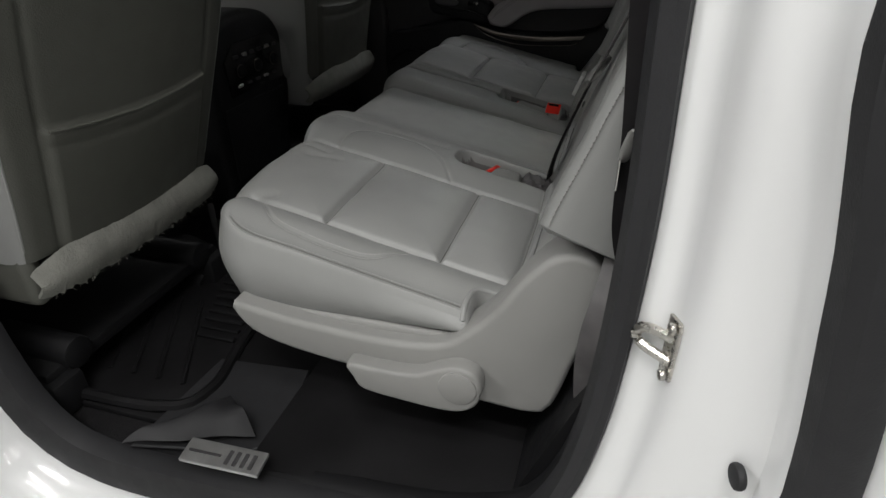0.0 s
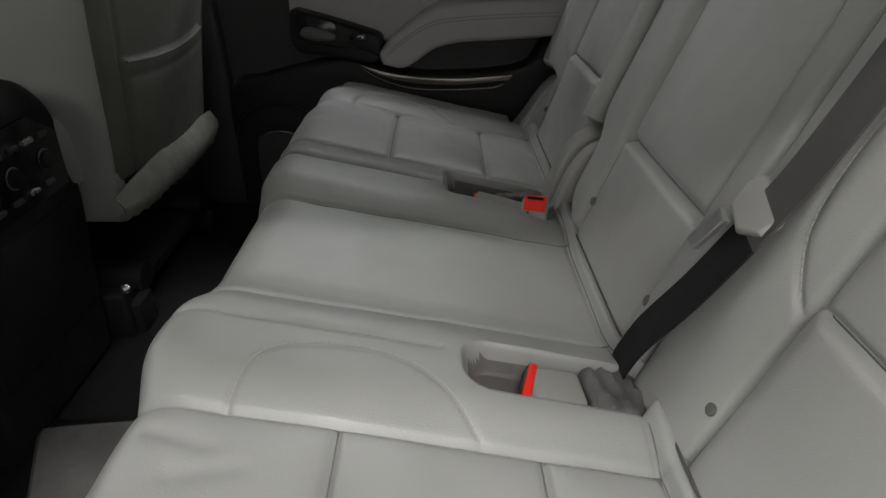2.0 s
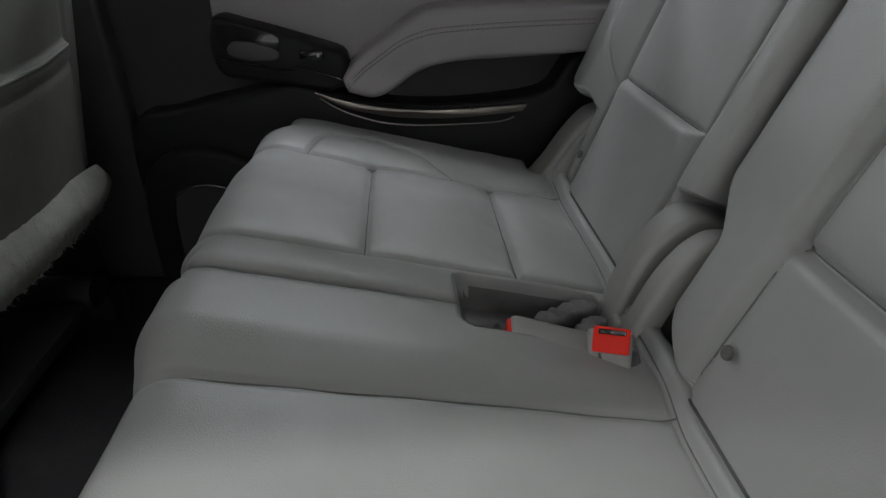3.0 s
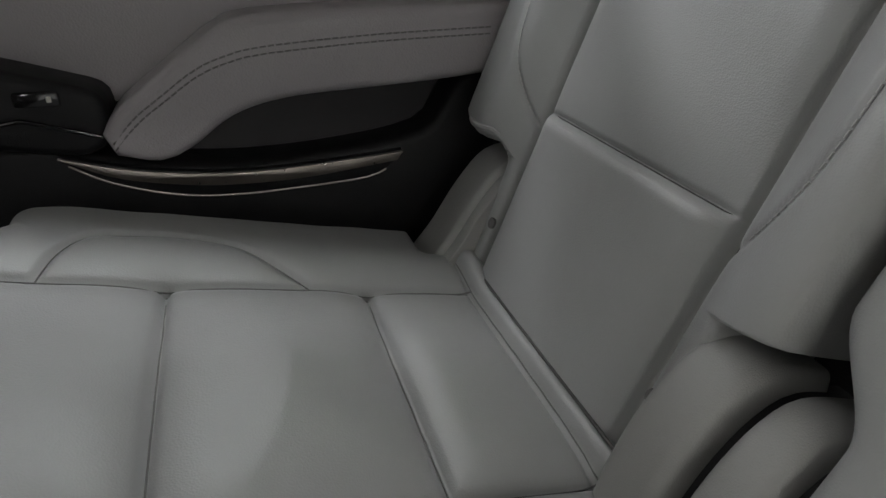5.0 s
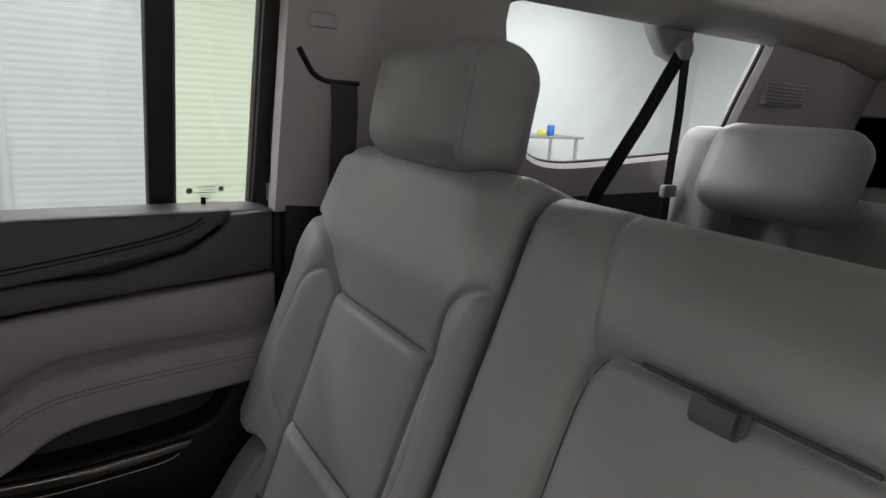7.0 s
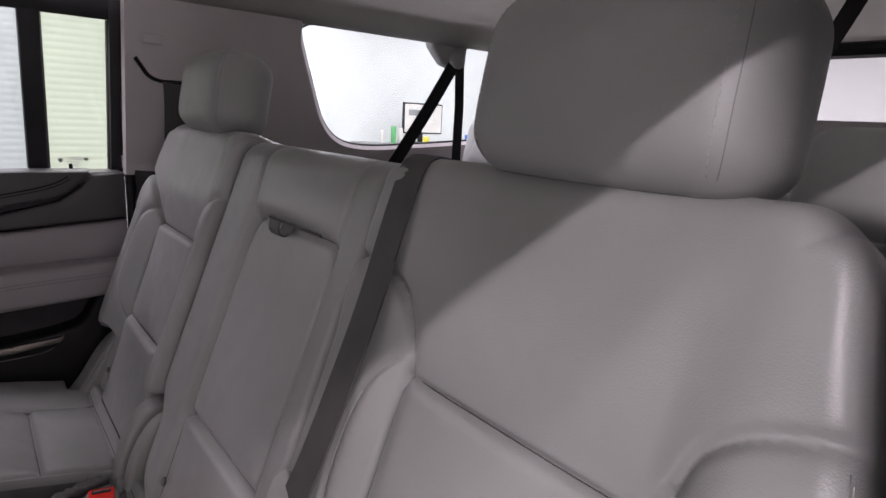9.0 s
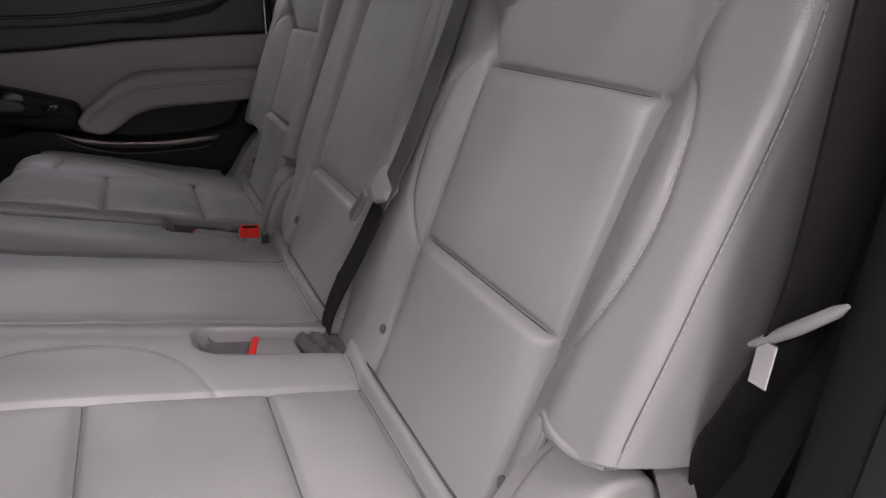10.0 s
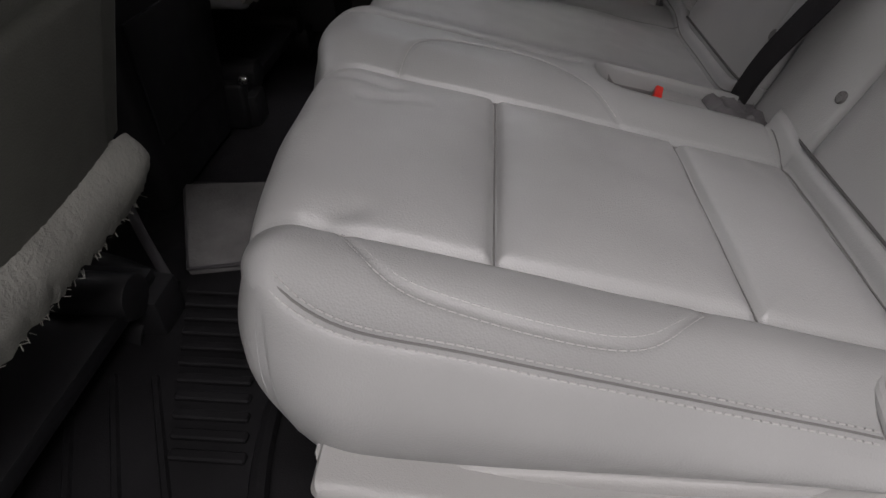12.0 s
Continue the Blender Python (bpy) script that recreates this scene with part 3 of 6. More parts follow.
def build_back_side(seat, s, inner):
    """The backrest of one outer place; s is -1 on the side of the open door, +1 on the other; inner: where its inner side ends."""
    vv = np.unique(np.round(np.concatenate([np.linspace(-0.215, 0.422, 150), np.linspace(-0.026, 0.008, 24), np.linspace(0.177, 0.212, 24), np.linspace(-0.068, -0.038, 24)]), 5))
    tt = np.linspace(0, 1, 170)
    V, T = np.meshgrid(vv, tt, indexing="ij")
    y_in = inner + (0.292 - inner) * sstep(-0.044, -0.058, V) * (s > 0)
    y_out = 0.695 - 0.030 * sstep(0.22, 0.42, V) - 0.089 * sstep(-0.044, -0.058, V)
    U = inner + T * (0.695 - 0.030 * sstep(0.22, 0.42, V) - inner)
    low = sstep(-0.044, -0.058, V)
    U = np.where(U > 0.58, 0.58 + (U - 0.58) * (1 - low * 0.089 / 0.115), U)
    if s > 0:
        U = np.where(U < 0.31, 0.31 - (0.31 - U) * (0.31 - y_in) / (0.31 - inner), U)
    # the bolster's lower edge rises a little outwards
    V = V + (0.012 * np.clip((U - 0.64) / 0.055, 0, 1) ** 2 + 0.012 * np.exp(-((U - 0.613) / 0.014) ** 2)) * sstep(0.04, -0.03, V) * sstep(-0.060, -0.050, V)
    du_in, du_out, dv_top = U - y_in, y_out - U, 0.422 - V
    # rounded upper corners
    for r, d, sg in ((0.05, du_out, 1), (0.03, du_in, -1)):
        p, q = np.clip(r - dv_top, 0, r), np.clip(r - d, 0, r)
        big, hyp = np.maximum(p, q), np.hypot(p, q)
        f = np.where(hyp > 1e-9, big / np.maximum(hyp, 1e-9), 1)
        ins = (p > 0) & (q > 0)
        V = np.where(ins, V - (p - p * f), V)
        U = np.where(ins, U - sg * (q - q * f), U)
    # the top edge is a little crowned
    V = V + 0.008 * np.clip(1 - ((U - 0.46) / 0.21) ** 2, 0, 1) * sstep(0.30, 0.42, V)
    sh_out = flat2([(0.581, 0.204), (0.598, 0.230), (0.607, 0.254), (0.621, 0.272), (0.648, 0.289), (0.690, 0.299), (0.730, 0.303)])
    sh_in = flat2([(0.322, 0.204), (0.320, 0.228), (0.312, 0.256), (0.298, 0.277), (0.268, 0.294), (inner, 0.299)])
    heavy = [[(0.322, -0.25), (0.322, 0.204)], [(0.580, -0.25), (0.580, 0.204)], [(0.322, 0.0), (0.580, 0.0)], [(0.322, 0.204), (0.580, 0.204)]]
    wing_out = flat2([(0.584, -0.020), (0.612, 0.010), (0.634, 0.045), (0.647, 0.110), (0.643, 0.165), (0.634, 0.200), (0.615, 0.222), (0.594, 0.232)])
    wing_in = flat2([(0.319, -0.020), (0.300, 0.005), (0.281, 0.045), (0.275, 0.105), (0.279, 0.155), (0.292, 0.195), (0.316, 0.226)])
    W = groove(U, V, heavy[:2], 0.009, 0.0036, 0.006, 0.014) + groove(U, V, [sh_out, sh_in], 0.008, 0.0048, 0.006, 0.014) + groove(U, V, [wing_out, wing_in], 0.003, 0.003, 0.0015, 0.010)
    below_out = V < np.interp(U, [0.58, 0.598, 0.607, 0.621, 0.648, 0.69, 0.73], [0.204, 0.230, 0.254, 0.272, 0.289, 0.299, 0.303])
    below_in = V < np.interp(U, [inner, 0.268, 0.298, 0.312, 0.32, 0.324], [0.299, 0.294, 0.277, 0.256, 0.228, 0.204])
    bol = 0.030 * sstep(0.576, 0.640, U) + (0.015 if s < 0 else 0.026) * sstep(0.326, 0.268, U)
    W += bol * (0.45 + 0.55 * sstep(0.32, 0.22, V)) * (0.5 + 0.5 * sstep(-0.16, -0.02, V))
    # panels stand proud just below their upper seams
    inside = sstep(0.316, 0.350, U) * sstep(0.586, 0.552, U)
    for seam_v, rise in ((0.0, 0.011), (0.204, 0.010)):
        d = np.clip(seam_v - V, 0, 1)
        roll = np.sqrt(np.clip(1 - (1 - np.clip(d / 0.013, 0, 1)) ** 2, 0, 1))
        W += inside * rise * roll * np.exp(-d / 0.075) * (V < seam_v)
        W -= inside * (0.006 * np.exp(-np.abs(V - seam_v) / np.where(V > seam_v, 0.022, 0.006)) + 0.004 * np.exp(-((V - seam_v - 0.001) / 0.0028) ** 2))
    W += 0.012 * sstep(0.20, 0.29, V) + 0.0005 * ripple(U, V, 7 + s, 30)
    W -= edge_drop(du_out, 0.018) + edge_drop(du_in, 0.016) + edge_drop(dv_top, 0.036) + edge_drop(np.clip(V + 0.215, 0, 1), 0.02)
    P = on_back(U, V, W)
    P[..., 1] *= s
    cu, cv = (U[1:, 1:] + U[:-1, :-1]) / 2, (V[1:, 1:] + V[:-1, :-1]) / 2
    bo, bi = below_out[1:, 1:], below_in[1:, 1:]
    zone = np.full(cu.shape, 1)
    zone[(cu > 0.580) & bo] = 2
    zone[(cu < 0.322) & bi] = 3
    ins = (cu > 0.322) & (cu < 0.580)
    zone[ins & (cv < 0.204)] = 4
    zone[ins & (cv < 0.0)] = 5
    seams(P, U, V, heavy[:2], seat, lambda u, v, k: on_back(u, v, W[k] + 0.0004) * np.array([1, s, 1]), SEAM_SHADE)
    flip = np.array([1, s, 1])
    # cross seams get the deeper painted crease shade
    seams(P, U, V, heavy[2:], seat, None, SEAM_DEEP_SHADE, 0.0008)
    edge_u = lambda v: 0.692 - 0.030 * float(sstep(0.22, 0.40, np.array(v)))
    outer = [(edge_u(v), v) for v in np.linspace(-0.040, 0.292, 60)]
    out_w = Vector((BACK_OUT * flip).tolist())
    part("edge_seam", tube(on_grid(P, U, V, outer, 0.0, out_w), 0.0006, 6), SEAM_SHADE, seat)
    stitches([q + Vector((0, s * 0.002, 0)) for q in on_grid(P, U, V, outer, 0.0004, out_w)], THREAD, seat, 0.0048, 0.0016, 0.0006, (0, 0, 0))
    for line in (wing_out, wing_in):
        stitches(on_grid(P, U, V, line[3:-9], 0.0008, out_w), THREAD, seat, 0.0046, 0.0016, 0.0008, (0, 0, 0))
    lip = on_grid(P, U, V, [(0.602, -0.150), (0.604, -0.110), (0.608, -0.062), (0.613, -0.037), (0.622, -0.037), (0.634, -0.044), (0.650, -0.046), (0.688, -0.040)], 0.0, out_w)
    lip += [lip[-1] - out_w * (0.010 * k) + Vector((0, -s * 0.0012 * k, 0)) for k in range(1, 5)]
    part("bolster_welt", tube(lip, 0.0034, 8), LEATHER_B, seat)
    stitches([q + out_w * 0.0035 for q in lip[:24]], THREAD, seat, 0.0042, 0.002, 0.0006, (0, 0, 0))
    spots = [on_grid(P, U, V, [(u, -0.130), (u, -0.126)], 0.0, out_w)[0] for u in (0.309, 0.589)]
    P, zone = pad_grid(P, zone, (1, 1, 1, 1), 0.1, 12, back_skirt(0.118, 0.012), 6)
    sheet(P, zone, {1: ("upper_panel", LEATHER, ""), 2: ("outer_bolster", LEATHER_B, ""), 3: ("inner_bolster", LEATHER_B, ""), 4: ("back_panel", LEATHER, ""),
                    5: ("lower_panel", LEATHER, ""), 6: ("back_side", LEATHER_B, "")}, seat)
    # back shell
    shell = prism([(0.672, -0.20), (0.672, 0.38), (inner, 0.38), (inner, -0.20)], "x", 0, 1)
    for vtx in shell.verts:
        w, u, v = vtx.co
        q = on_back(u if v > 0 else min(max(u, 0.30), 0.64), v, -0.06 - 0.036 * w)
        vtx.co = Vector((q[0], q[1] * s, q[2]))
    bmesh.ops.recalc_face_normals(shell, faces=shell.faces[:])
    part("back_shell", shell, CHARCOAL, seat, "black back shell")
    # trim buttons low on the bolsters
    for at in spots:
        part("trim_button", cyl(at.to_tuple(), (out_w * 1.0).to_tuple(), 0.0062, 0.004, 20, 0.0015), FELT, seat, "dark grey trim button")


def build_head_restraint(seat, yc, hy, zc=0.880):
    """A padded block with flat cheeks, seams between front and cheeks, and two chrome posts."""
    tilt = Matrix.Translation((0.176, yc, zc)) @ pose(0, 0, 0, 0, 11, 0)
    hx, hz, r = 0.052, 0.087, 0.046

    def shaped(p, out=0.0):
        q = Vector((max(-hx + r, min(hx - r, p.x)), max(-hy + r, min(hy - r, p.y)), max(-hz + r, min(hz - r, p.z))))
        d = p - q
        if d.length > 1e-6:
            p = q + d.normalized() * (r + out)
        if p.z < 0:
            p.z *= 0.82
        p.y *= 1 - 0.03 * (p.z / hz) * (0.5 + 0.5 * p.z / hz)
        p.x -= 0.014 * (1 - (p.y / hy) ** 2) * (p.x < 0) - 0.010 * (p.z / hz) ** 2 * (p.z < 0)
        return tilt @ p

    def padded():
        bm = bmesh.new()
        bmesh.ops.create_cube(bm, size=1)
        bmesh.ops.subdivide_edges(bm, edges=bm.edges[:], cuts=25, use_grid_fill=True)
        for v in bm.verts:
            v.co = shaped(Vector((v.co.x * 2 * hx, v.co.y * 2 * hy, v.co.z * 2 * hz)))
        bmesh.ops.recalc_face_normals(bm, faces=bm.faces[:])
        return bm
    head = part("head_restraint", padded(), LEATHER, seat, "padded grey leather head restraint")
    for dy in (-0.07, 0.07):
        part("post", tube([(0.178, yc + dy, 0.72), (0.188, yc + dy, 0.84)], 0.006, 10), CHROME, head, "chrome head restraint post")
    for s in (-1, 1):
        run = [Vector((-hx, s * (hy - 0.020), z)) for z in np.linspace(-hz, hz, 20)] + [Vector((x, s * (hy - 0.020), hz)) for x in np.linspace(-hx, hx, 12)[1:]]
        part("seam", tube([shaped(q, -0.0004) for q in run], 0.0006, 6), DARK_THREAD, head)
        stitches([shaped(Vector((q.x, q.y - s * 0.010, q.z)), 0.0005) for q in run], THREAD, head, 0.0042, 0.002, 0.0006, (0, 0, 0))


def build_back_middle(seat):
    n_i, n_j = 150, 110
    V, U = np.meshgrid(np.linspace(-0.215, 0.416, n_i), np.linspace(-0.198, 0.238, n_j), indexing="ij")
    far_u, near_u, seam_v, low_v = 0.127, -0.137, 0.297, -0.026
    # the lower far corner curves in round the hinge
    edge = 0.238 - 0.036 * sstep(-0.005, -0.070, V) - 0.09 * np.clip((-0.135 - V) / 0.06, 0, 1) ** 2
    U = np.where(U > 0.05, 0.05 + (U - 0.05) * (edge - 0.05) / 0.188, U)
    heavy = [flat2([(near_u, 0.12), (near_u, 0.245), (near_u + 0.006, 0.279), (near_u + 0.022, 0.295), (near_u + 0.05, seam_v)]) + [(far_u - 0.05, seam_v)]
             + flat2([(far_u - 0.05, seam_v), (far_u - 0.022, 0.295), (far_u - 0.006, 0.279), (far_u, 0.245), (far_u, 0.12)]),
             [(near_u, low_v), (near_u, 0.13)], [(far_u, low_v), (far_u, 0.13)], [(near_u, low_v), (far_u, low_v)]]
    thin = [[(near_u + 0.004, seam_v - 0.012), (-0.139, 0.42)], [(far_u - 0.004, seam_v - 0.012), (0.145, 0.42)], [(near_u, low_v), (near_u, -0.25)], [(far_u, low_v), (far_u, -0.25)]]
    W = groove(U, V, heavy, 0.009, 0.005, 0.007, 0.012) + groove(U, V, thin, 0.003, 0.004, 0.004, 0.014)
    side = sstep(-0.006, 0.018, np.maximum(U - far_u, near_u - U))
    W += 0.010 * side + 0.010 * sstep(0.278, 0.318, V) * (1 - side) + 0.006 * (1 - side) * sstep(low_v + 0.002, low_v - 0.014, V) * np.exp(-np.maximum(low_v - V, 0) / 0.05)
    W += 0.0008 * ripple(U, V, 12, 34)
    W -= edge_drop(U + 0.198, 0.014) + edge_drop(edge - U, 0.016) + edge_drop(0.416 - V, 0.045) + edge_drop(V + 0.215, 0.02)
    P = on_back(U, V, W)
    cu, cv = (U[1:, 1:] + U[:-1, :-1]) / 2, (V[1:, 1:] + V[:-1, :-1]) / 2
    zone = np.full(cu.shape, 1)
    mid = (cu > near_u) & (cu < far_u)
    zone[mid & (cv < seam_v)] = 2
    zone[mid & (cv < low_v)] = 3
    zone[mid & (cv > seam_v)] = 4
    seams(P, U, V, heavy + thin[2:], seat, lambda u, v, k: on_back(u, v, W[k] + 0.0004), SEAM_SHADE)
    P, zone = pad_grid(P, zone, (0, 1, 1, 1), 0.1, 10, back_skirt(0.095), 5)
    sheet(P, zone, {1: ("side_strip", LEATHER_B, ""), 2: ("fold_down_armrest", LEATHER, "folded-up grey leather centre armrest"), 3: ("lower_panel", LEATHER, ""),
                    4: ("upper_panel", LEATHER, ""), 5: ("back_side", LEATHER_B, "")}, seat)
    loop = []
    for k in range(9):
        a = math.pi * k / 8
        loop.append(on_back(0.002, 0.298 - 0.017 * math.sin(a) ** 0.7, 0.004 + 0.020 * (1 - math.cos(a)) / 2))
    part("pull_loop", strap([Vector(q.tolist()) for q in loop], 0.030, 0.003, (0, 1, 0)), SLEEVE, seat, "dark grey webbing pull loop")
    # dark rod stands in for the shade in the gap over the armrest
    part("armrest_gap_shade", tube(back_line([(u, 0.2985) for u in np.linspace(-0.085, 0.075, 20)], -0.0005), 0.0020, 8), SEAM_DEEP_SHADE, seat, "dark rod painted as the shade in the gap above the folded armrest")
    for u in (-0.152, 0.106):
        q = on_back(u, -0.128, 0.0075)
        part("trim_button", cyl(q.tolist(), BACK_OUT.tolist(), 0.0068, 0.004, 20, 0.0015), FELT, seat, "dark grey trim button")


def build_side_cover(seat, s):
    """The moulded recliner cover at the seat's outer side, with the release lever."""
    hump = smooth_path([(-0.468, 0.216, 0), (-0.455, 0.180, 0), (-0.425, 0.162, 0), (-0.372, 0.149, 0), (-0.260, 0.136, 0), (-0.108, 0.122, 0), (-0.035, 0.119, 0), (-0.008, 0.138, 0),
                        (0.016, 0.225, 0), (0.044, 0.310, 0), (0.042, 0.340, 0), (0.016, 0.366, 0), (-0.022, 0.362, 0), (-0.056, 0.325, 0), (-0.090, 0.272, 0), (-0.128, 0.230, 0), (-0.165, 0.206, 0), (-0.25, 0.198, 0), (-0.38, 0.205, 0)], 0.012, True)
    outline = [(q.x, q.y) for q in hump]
    a, b = sorted((s * 0.614, s * 0.678))
    cover = part("recliner_cover", prism(outline, "y", a, b, 0.024, 6), GREY_PLASTIC, seat, "grey moulded plastic recliner cover")
    # lower rim of the cover on its inner side
    n, rim = len(outline), []
    for k in range(n):
        d = (Vector(outline[(k + 2) % n]) - Vector(outline[k - 2])).normalized()
        rim.append((outline[k][0] - d.y * 0.007, outline[k][1] + d.x * 0.007))
    a, b = sorted((s * 0.598, s * 0.630))
    part("cover_rim", prism(rim, "y", a, b, 0.004, 3), GREY_PLASTIC, cover)
    # scooped band under the cushion
    a, b = sorted((s * 0.45, s * 0.655))
    low = [(-0.475, 0.205), (-0.462, 0.172), (-0.40, 0.152), (-0.10, 0.125), (-0.06, 0.16), (-0.10, 0.21)]
    part("seat_base", prism(low, "y", a, b, 0.010, 3), GREY_PLASTIC, seat)
    if s < 0:
        hand = smooth_path([(-0.284, 0.166, 0), (-0.276, 0.144, 0), (-0.262, 0.126, 0), (-0.205, 0.119, 0), (-0.140, 0.117, 0), (-0.108, 0.130, 0), (-0.096, 0.158, 0), (-0.102, 0.186, 0),
                            (-0.128, 0.195, 0), (-0.155, 0.186, 0), (-0.188, 0.170, 0), (-0.240, 0.167, 0)], 0.006, True)
        lever = part("release_lever", prism([(q.x, q.y) for q in hand], "y", -0.702, -0.674, 0.009, 4), GREY_PLASTIC, seat, "grey plastic seat release lever")
        part("pivot_cap", cyl((-0.127, -0.702, 0.163), (0, -1, 0), 0.026, 0.006, 32, 0.0025), GREY_PLASTIC, lever)


def build_hinge_cover(seat, y0, y1, grow):
    """A humped plastic cover over the fold hinge between the places."""
    over = [(-0.096, 0.222), (-0.086, 0.272), (-0.068, 0.320), (-0.042, 0.355), (-0.012, 0.366), (0.04, 0.350)]
    under = [(0.05, 0.30), (0.02, 0.26), (-0.02, 0.215)]
    line = smooth_path([(x - grow, z + grow, 0) for x, z in over], 0.01)
    part("hinge_cover", prism([(q.x, q.y) for q in line] + under, "y", y0, y1, 0.015, 5), GREY_PLASTIC, seat, "humped grey plastic hinge cover")
    # smaller black plate stands in for the shaded gap beside the cover
    line = smooth_path([(x - grow + 0.020, z + grow - 0.020, 0) for x, z in over], 0.01)
    part("hinge_gap_shade", prism([(q.x, q.y) for q in line] + under, "y", y0 - 0.016, y0 + 0.01, 0.002, 2), BLACK_PLASTIC, seat, "black plate painted as the shade in the hinge gap")


wide_seat = thing("split_bench_seat", "wide grey leather section of the rear bench seat", "car seat", "rear bench sections", at=(-0.25, -0.2, 0.0))
build_cushion_wide(wide_seat)
notch_binding(wide_seat)
build_back_side(wide_seat, -1, 0.202)
build_back_middle(wide_seat)
build_head_restraint(wide_seat, -0.463, 0.138, 0.884)
build_side_cover(wide_seat, -1)
narrow_seat = thing("split_bench_seat", "narrow grey leather section of the rear bench seat", "car seat", "rear bench sections", at=(-0.25, 0.46, 0.0))
build_cushion_narrow(narrow_seat)
build_back_side(narrow_seat, 1, 0.245)
build_head_restraint(narrow_seat, 0.467, 0.135)
build_side_cover(narrow_seat, 1)
build_hinge_cover(narrow_seat, 0.254, 0.300, 0.0)
build_hinge_cover(wide_seat, 0.209, 0.242, -0.004)
# shade in the gap where the cushions meet the backrests, painted as a dark strip
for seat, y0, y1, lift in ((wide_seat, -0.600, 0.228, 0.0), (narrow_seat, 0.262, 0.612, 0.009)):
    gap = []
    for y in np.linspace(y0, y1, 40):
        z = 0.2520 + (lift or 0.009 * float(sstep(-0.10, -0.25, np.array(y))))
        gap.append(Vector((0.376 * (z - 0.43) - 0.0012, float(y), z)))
    part("gap_shade", tube(gap, 0.0015, 8), SEAM_DEEP_SHADE, seat, "dark strip painted as the shade in the gap under the backrest")
# seat feet and frame rails
for seat, ys in ((wide_seat, (-0.52, -0.05)), (narrow_seat, (0.33, 0.55))):
    for y in ys:
        part("floor_rail", box((-0.40, y - 0.025, 0.0), (0.02, y + 0.025, 0.20), 0.008), BLACK_PLASTIC, seat, "black seat rail on the floor")
for seat, y in ((wide_seat, -0.572), (wide_seat, -0.325), (wide_seat, -0.13), (wide_seat, 0.10), (narrow_seat, 0.33), (narrow_seat, 0.566)):
    part("cover_clip", box((-0.056, y - 0.004, 0.242), (-0.050, y + 0.004, 0.256), 0.0015, 1), CHROME, seat, "small bright cover clip")
for seat, y0, y1 in ((wide_seat, -0.625, -0.215), (wide_seat, -0.185, 0.225), (narrow_seat, 0.262, 0.64)):
    part("top_welt", tube([Vector(on_back(u, 0.412 - 0.02 * max(0, abs(u) - 0.59) / 0.05, -0.036).tolist()) for u in np.linspace(y0, y1, 24)], 0.0035, 8), LEATHER_B, seat)

# ---- belts and buckles ----
centre_belt = thing("seat_belt", "dark grey seat belt lying down the backrest", "seat belt", "belts", at=(-0.06, -0.17, 0.22))
run = [(-0.247, 0.392, -0.075), (-0.247, 0.414, -0.050), (-0.247, 0.424, -0.020), (-0.248, 0.412, 0.010), (-0.258, 0.360, 0.022), (-0.266, 0.24, 0.024), (-0.263, 0.09, 0.027), (-0.256, 0.02, 0.031), (-0.236, -0.06, 0.030), (-0.205, -0.14, 0.026), (-0.190, -0.19, 0.018), (-0.180, -0.215, 0.008)]
run = smooth_path([on_back(u, v, w).tolist() for u, v, w in run], 0.01)
cut = min(range(len(run)), key=lambda k: abs(run[k].z - 0.452))
part("webbing", strap(run[:cut + 1], 0.047, 0.0022, (0.1, 1, 0)), WEBBING, centre_belt)
part("lap_webbing", strap(run[cut:], 0.047, 0.0022, (0.1, 1, 0)), BLACK_WEB, centre_belt, "black lap webbing")
tongue = part("tongue", prism([(-0.032, 0.022), (-0.026, 0.026), (0.026, 0.026), (0.032, 0.022), (0.034, 0.006), (0.017, -0.012), (-0.017, -0.012), (-0.034, 0.006)], "x", -0.005, 0.005, 0.004, 3,
                              None, Matrix.Translation((-0.021, -0.240, 0.464)) @ pose(0, 0, 0, 0, 42, 0) @ pose(0, 0, 0, 20, 0, 0)), GREY_PLASTIC, centre_belt, "light grey plastic belt tongue")
part("latch_plate", prism([(-0.0085, -0.046), (-0.0085, -0.006), (0.0085, -0.006), (0.0085, -0.046), (0.005, -0.050), (-0.005, -0.050)], "x", -0.003, 0.003, 0.0008, 1,
                          None, Matrix.Translation((-0.036, -0.238, 0.466)) @ pose(0, 0, 0, 0, 20.6, 0) @ pose(0, 0, 0, 22, 0, 0)), SILVER_PLATE, tongue, "bright steel latch plate")

near_buckle = thing("buckle", "belt buckle with a red button lying in its pocket", "seat belt buckle", "buckles", at=(-0.13, -0.235, 0.215))
slope = math.degrees(math.atan(CUSHION_TILT))
base_m = Matrix.Translation((-0.155, -0.233, cushion_z(-0.155) + 0.004)) @ pose(0, 0, 0, 0, slope, 3)
part("buckle_body", box((-0.036, -0.023, -0.024), (0.022, 0.025, 0.007), 0.006, 3, None, base_m), GREY_PLASTIC, near_buckle, "grey plastic buckle body")
part("release_button", box((-0.005, -0.029, -0.016), (0.004, 0.029, 0.008), 0.002, 2, None, base_m @ pose(-0.036, 0.0, 0.0, 0, 0, -20)), RED, near_buckle, "red release button")
part("sleeve", crumpled((0.024, -0.037, -0.034), (0.098, 0.036, 0.012), base_m, 4, 0.0022), SLEEVE, near_buckle, "crumpled grey cloth sleeve")

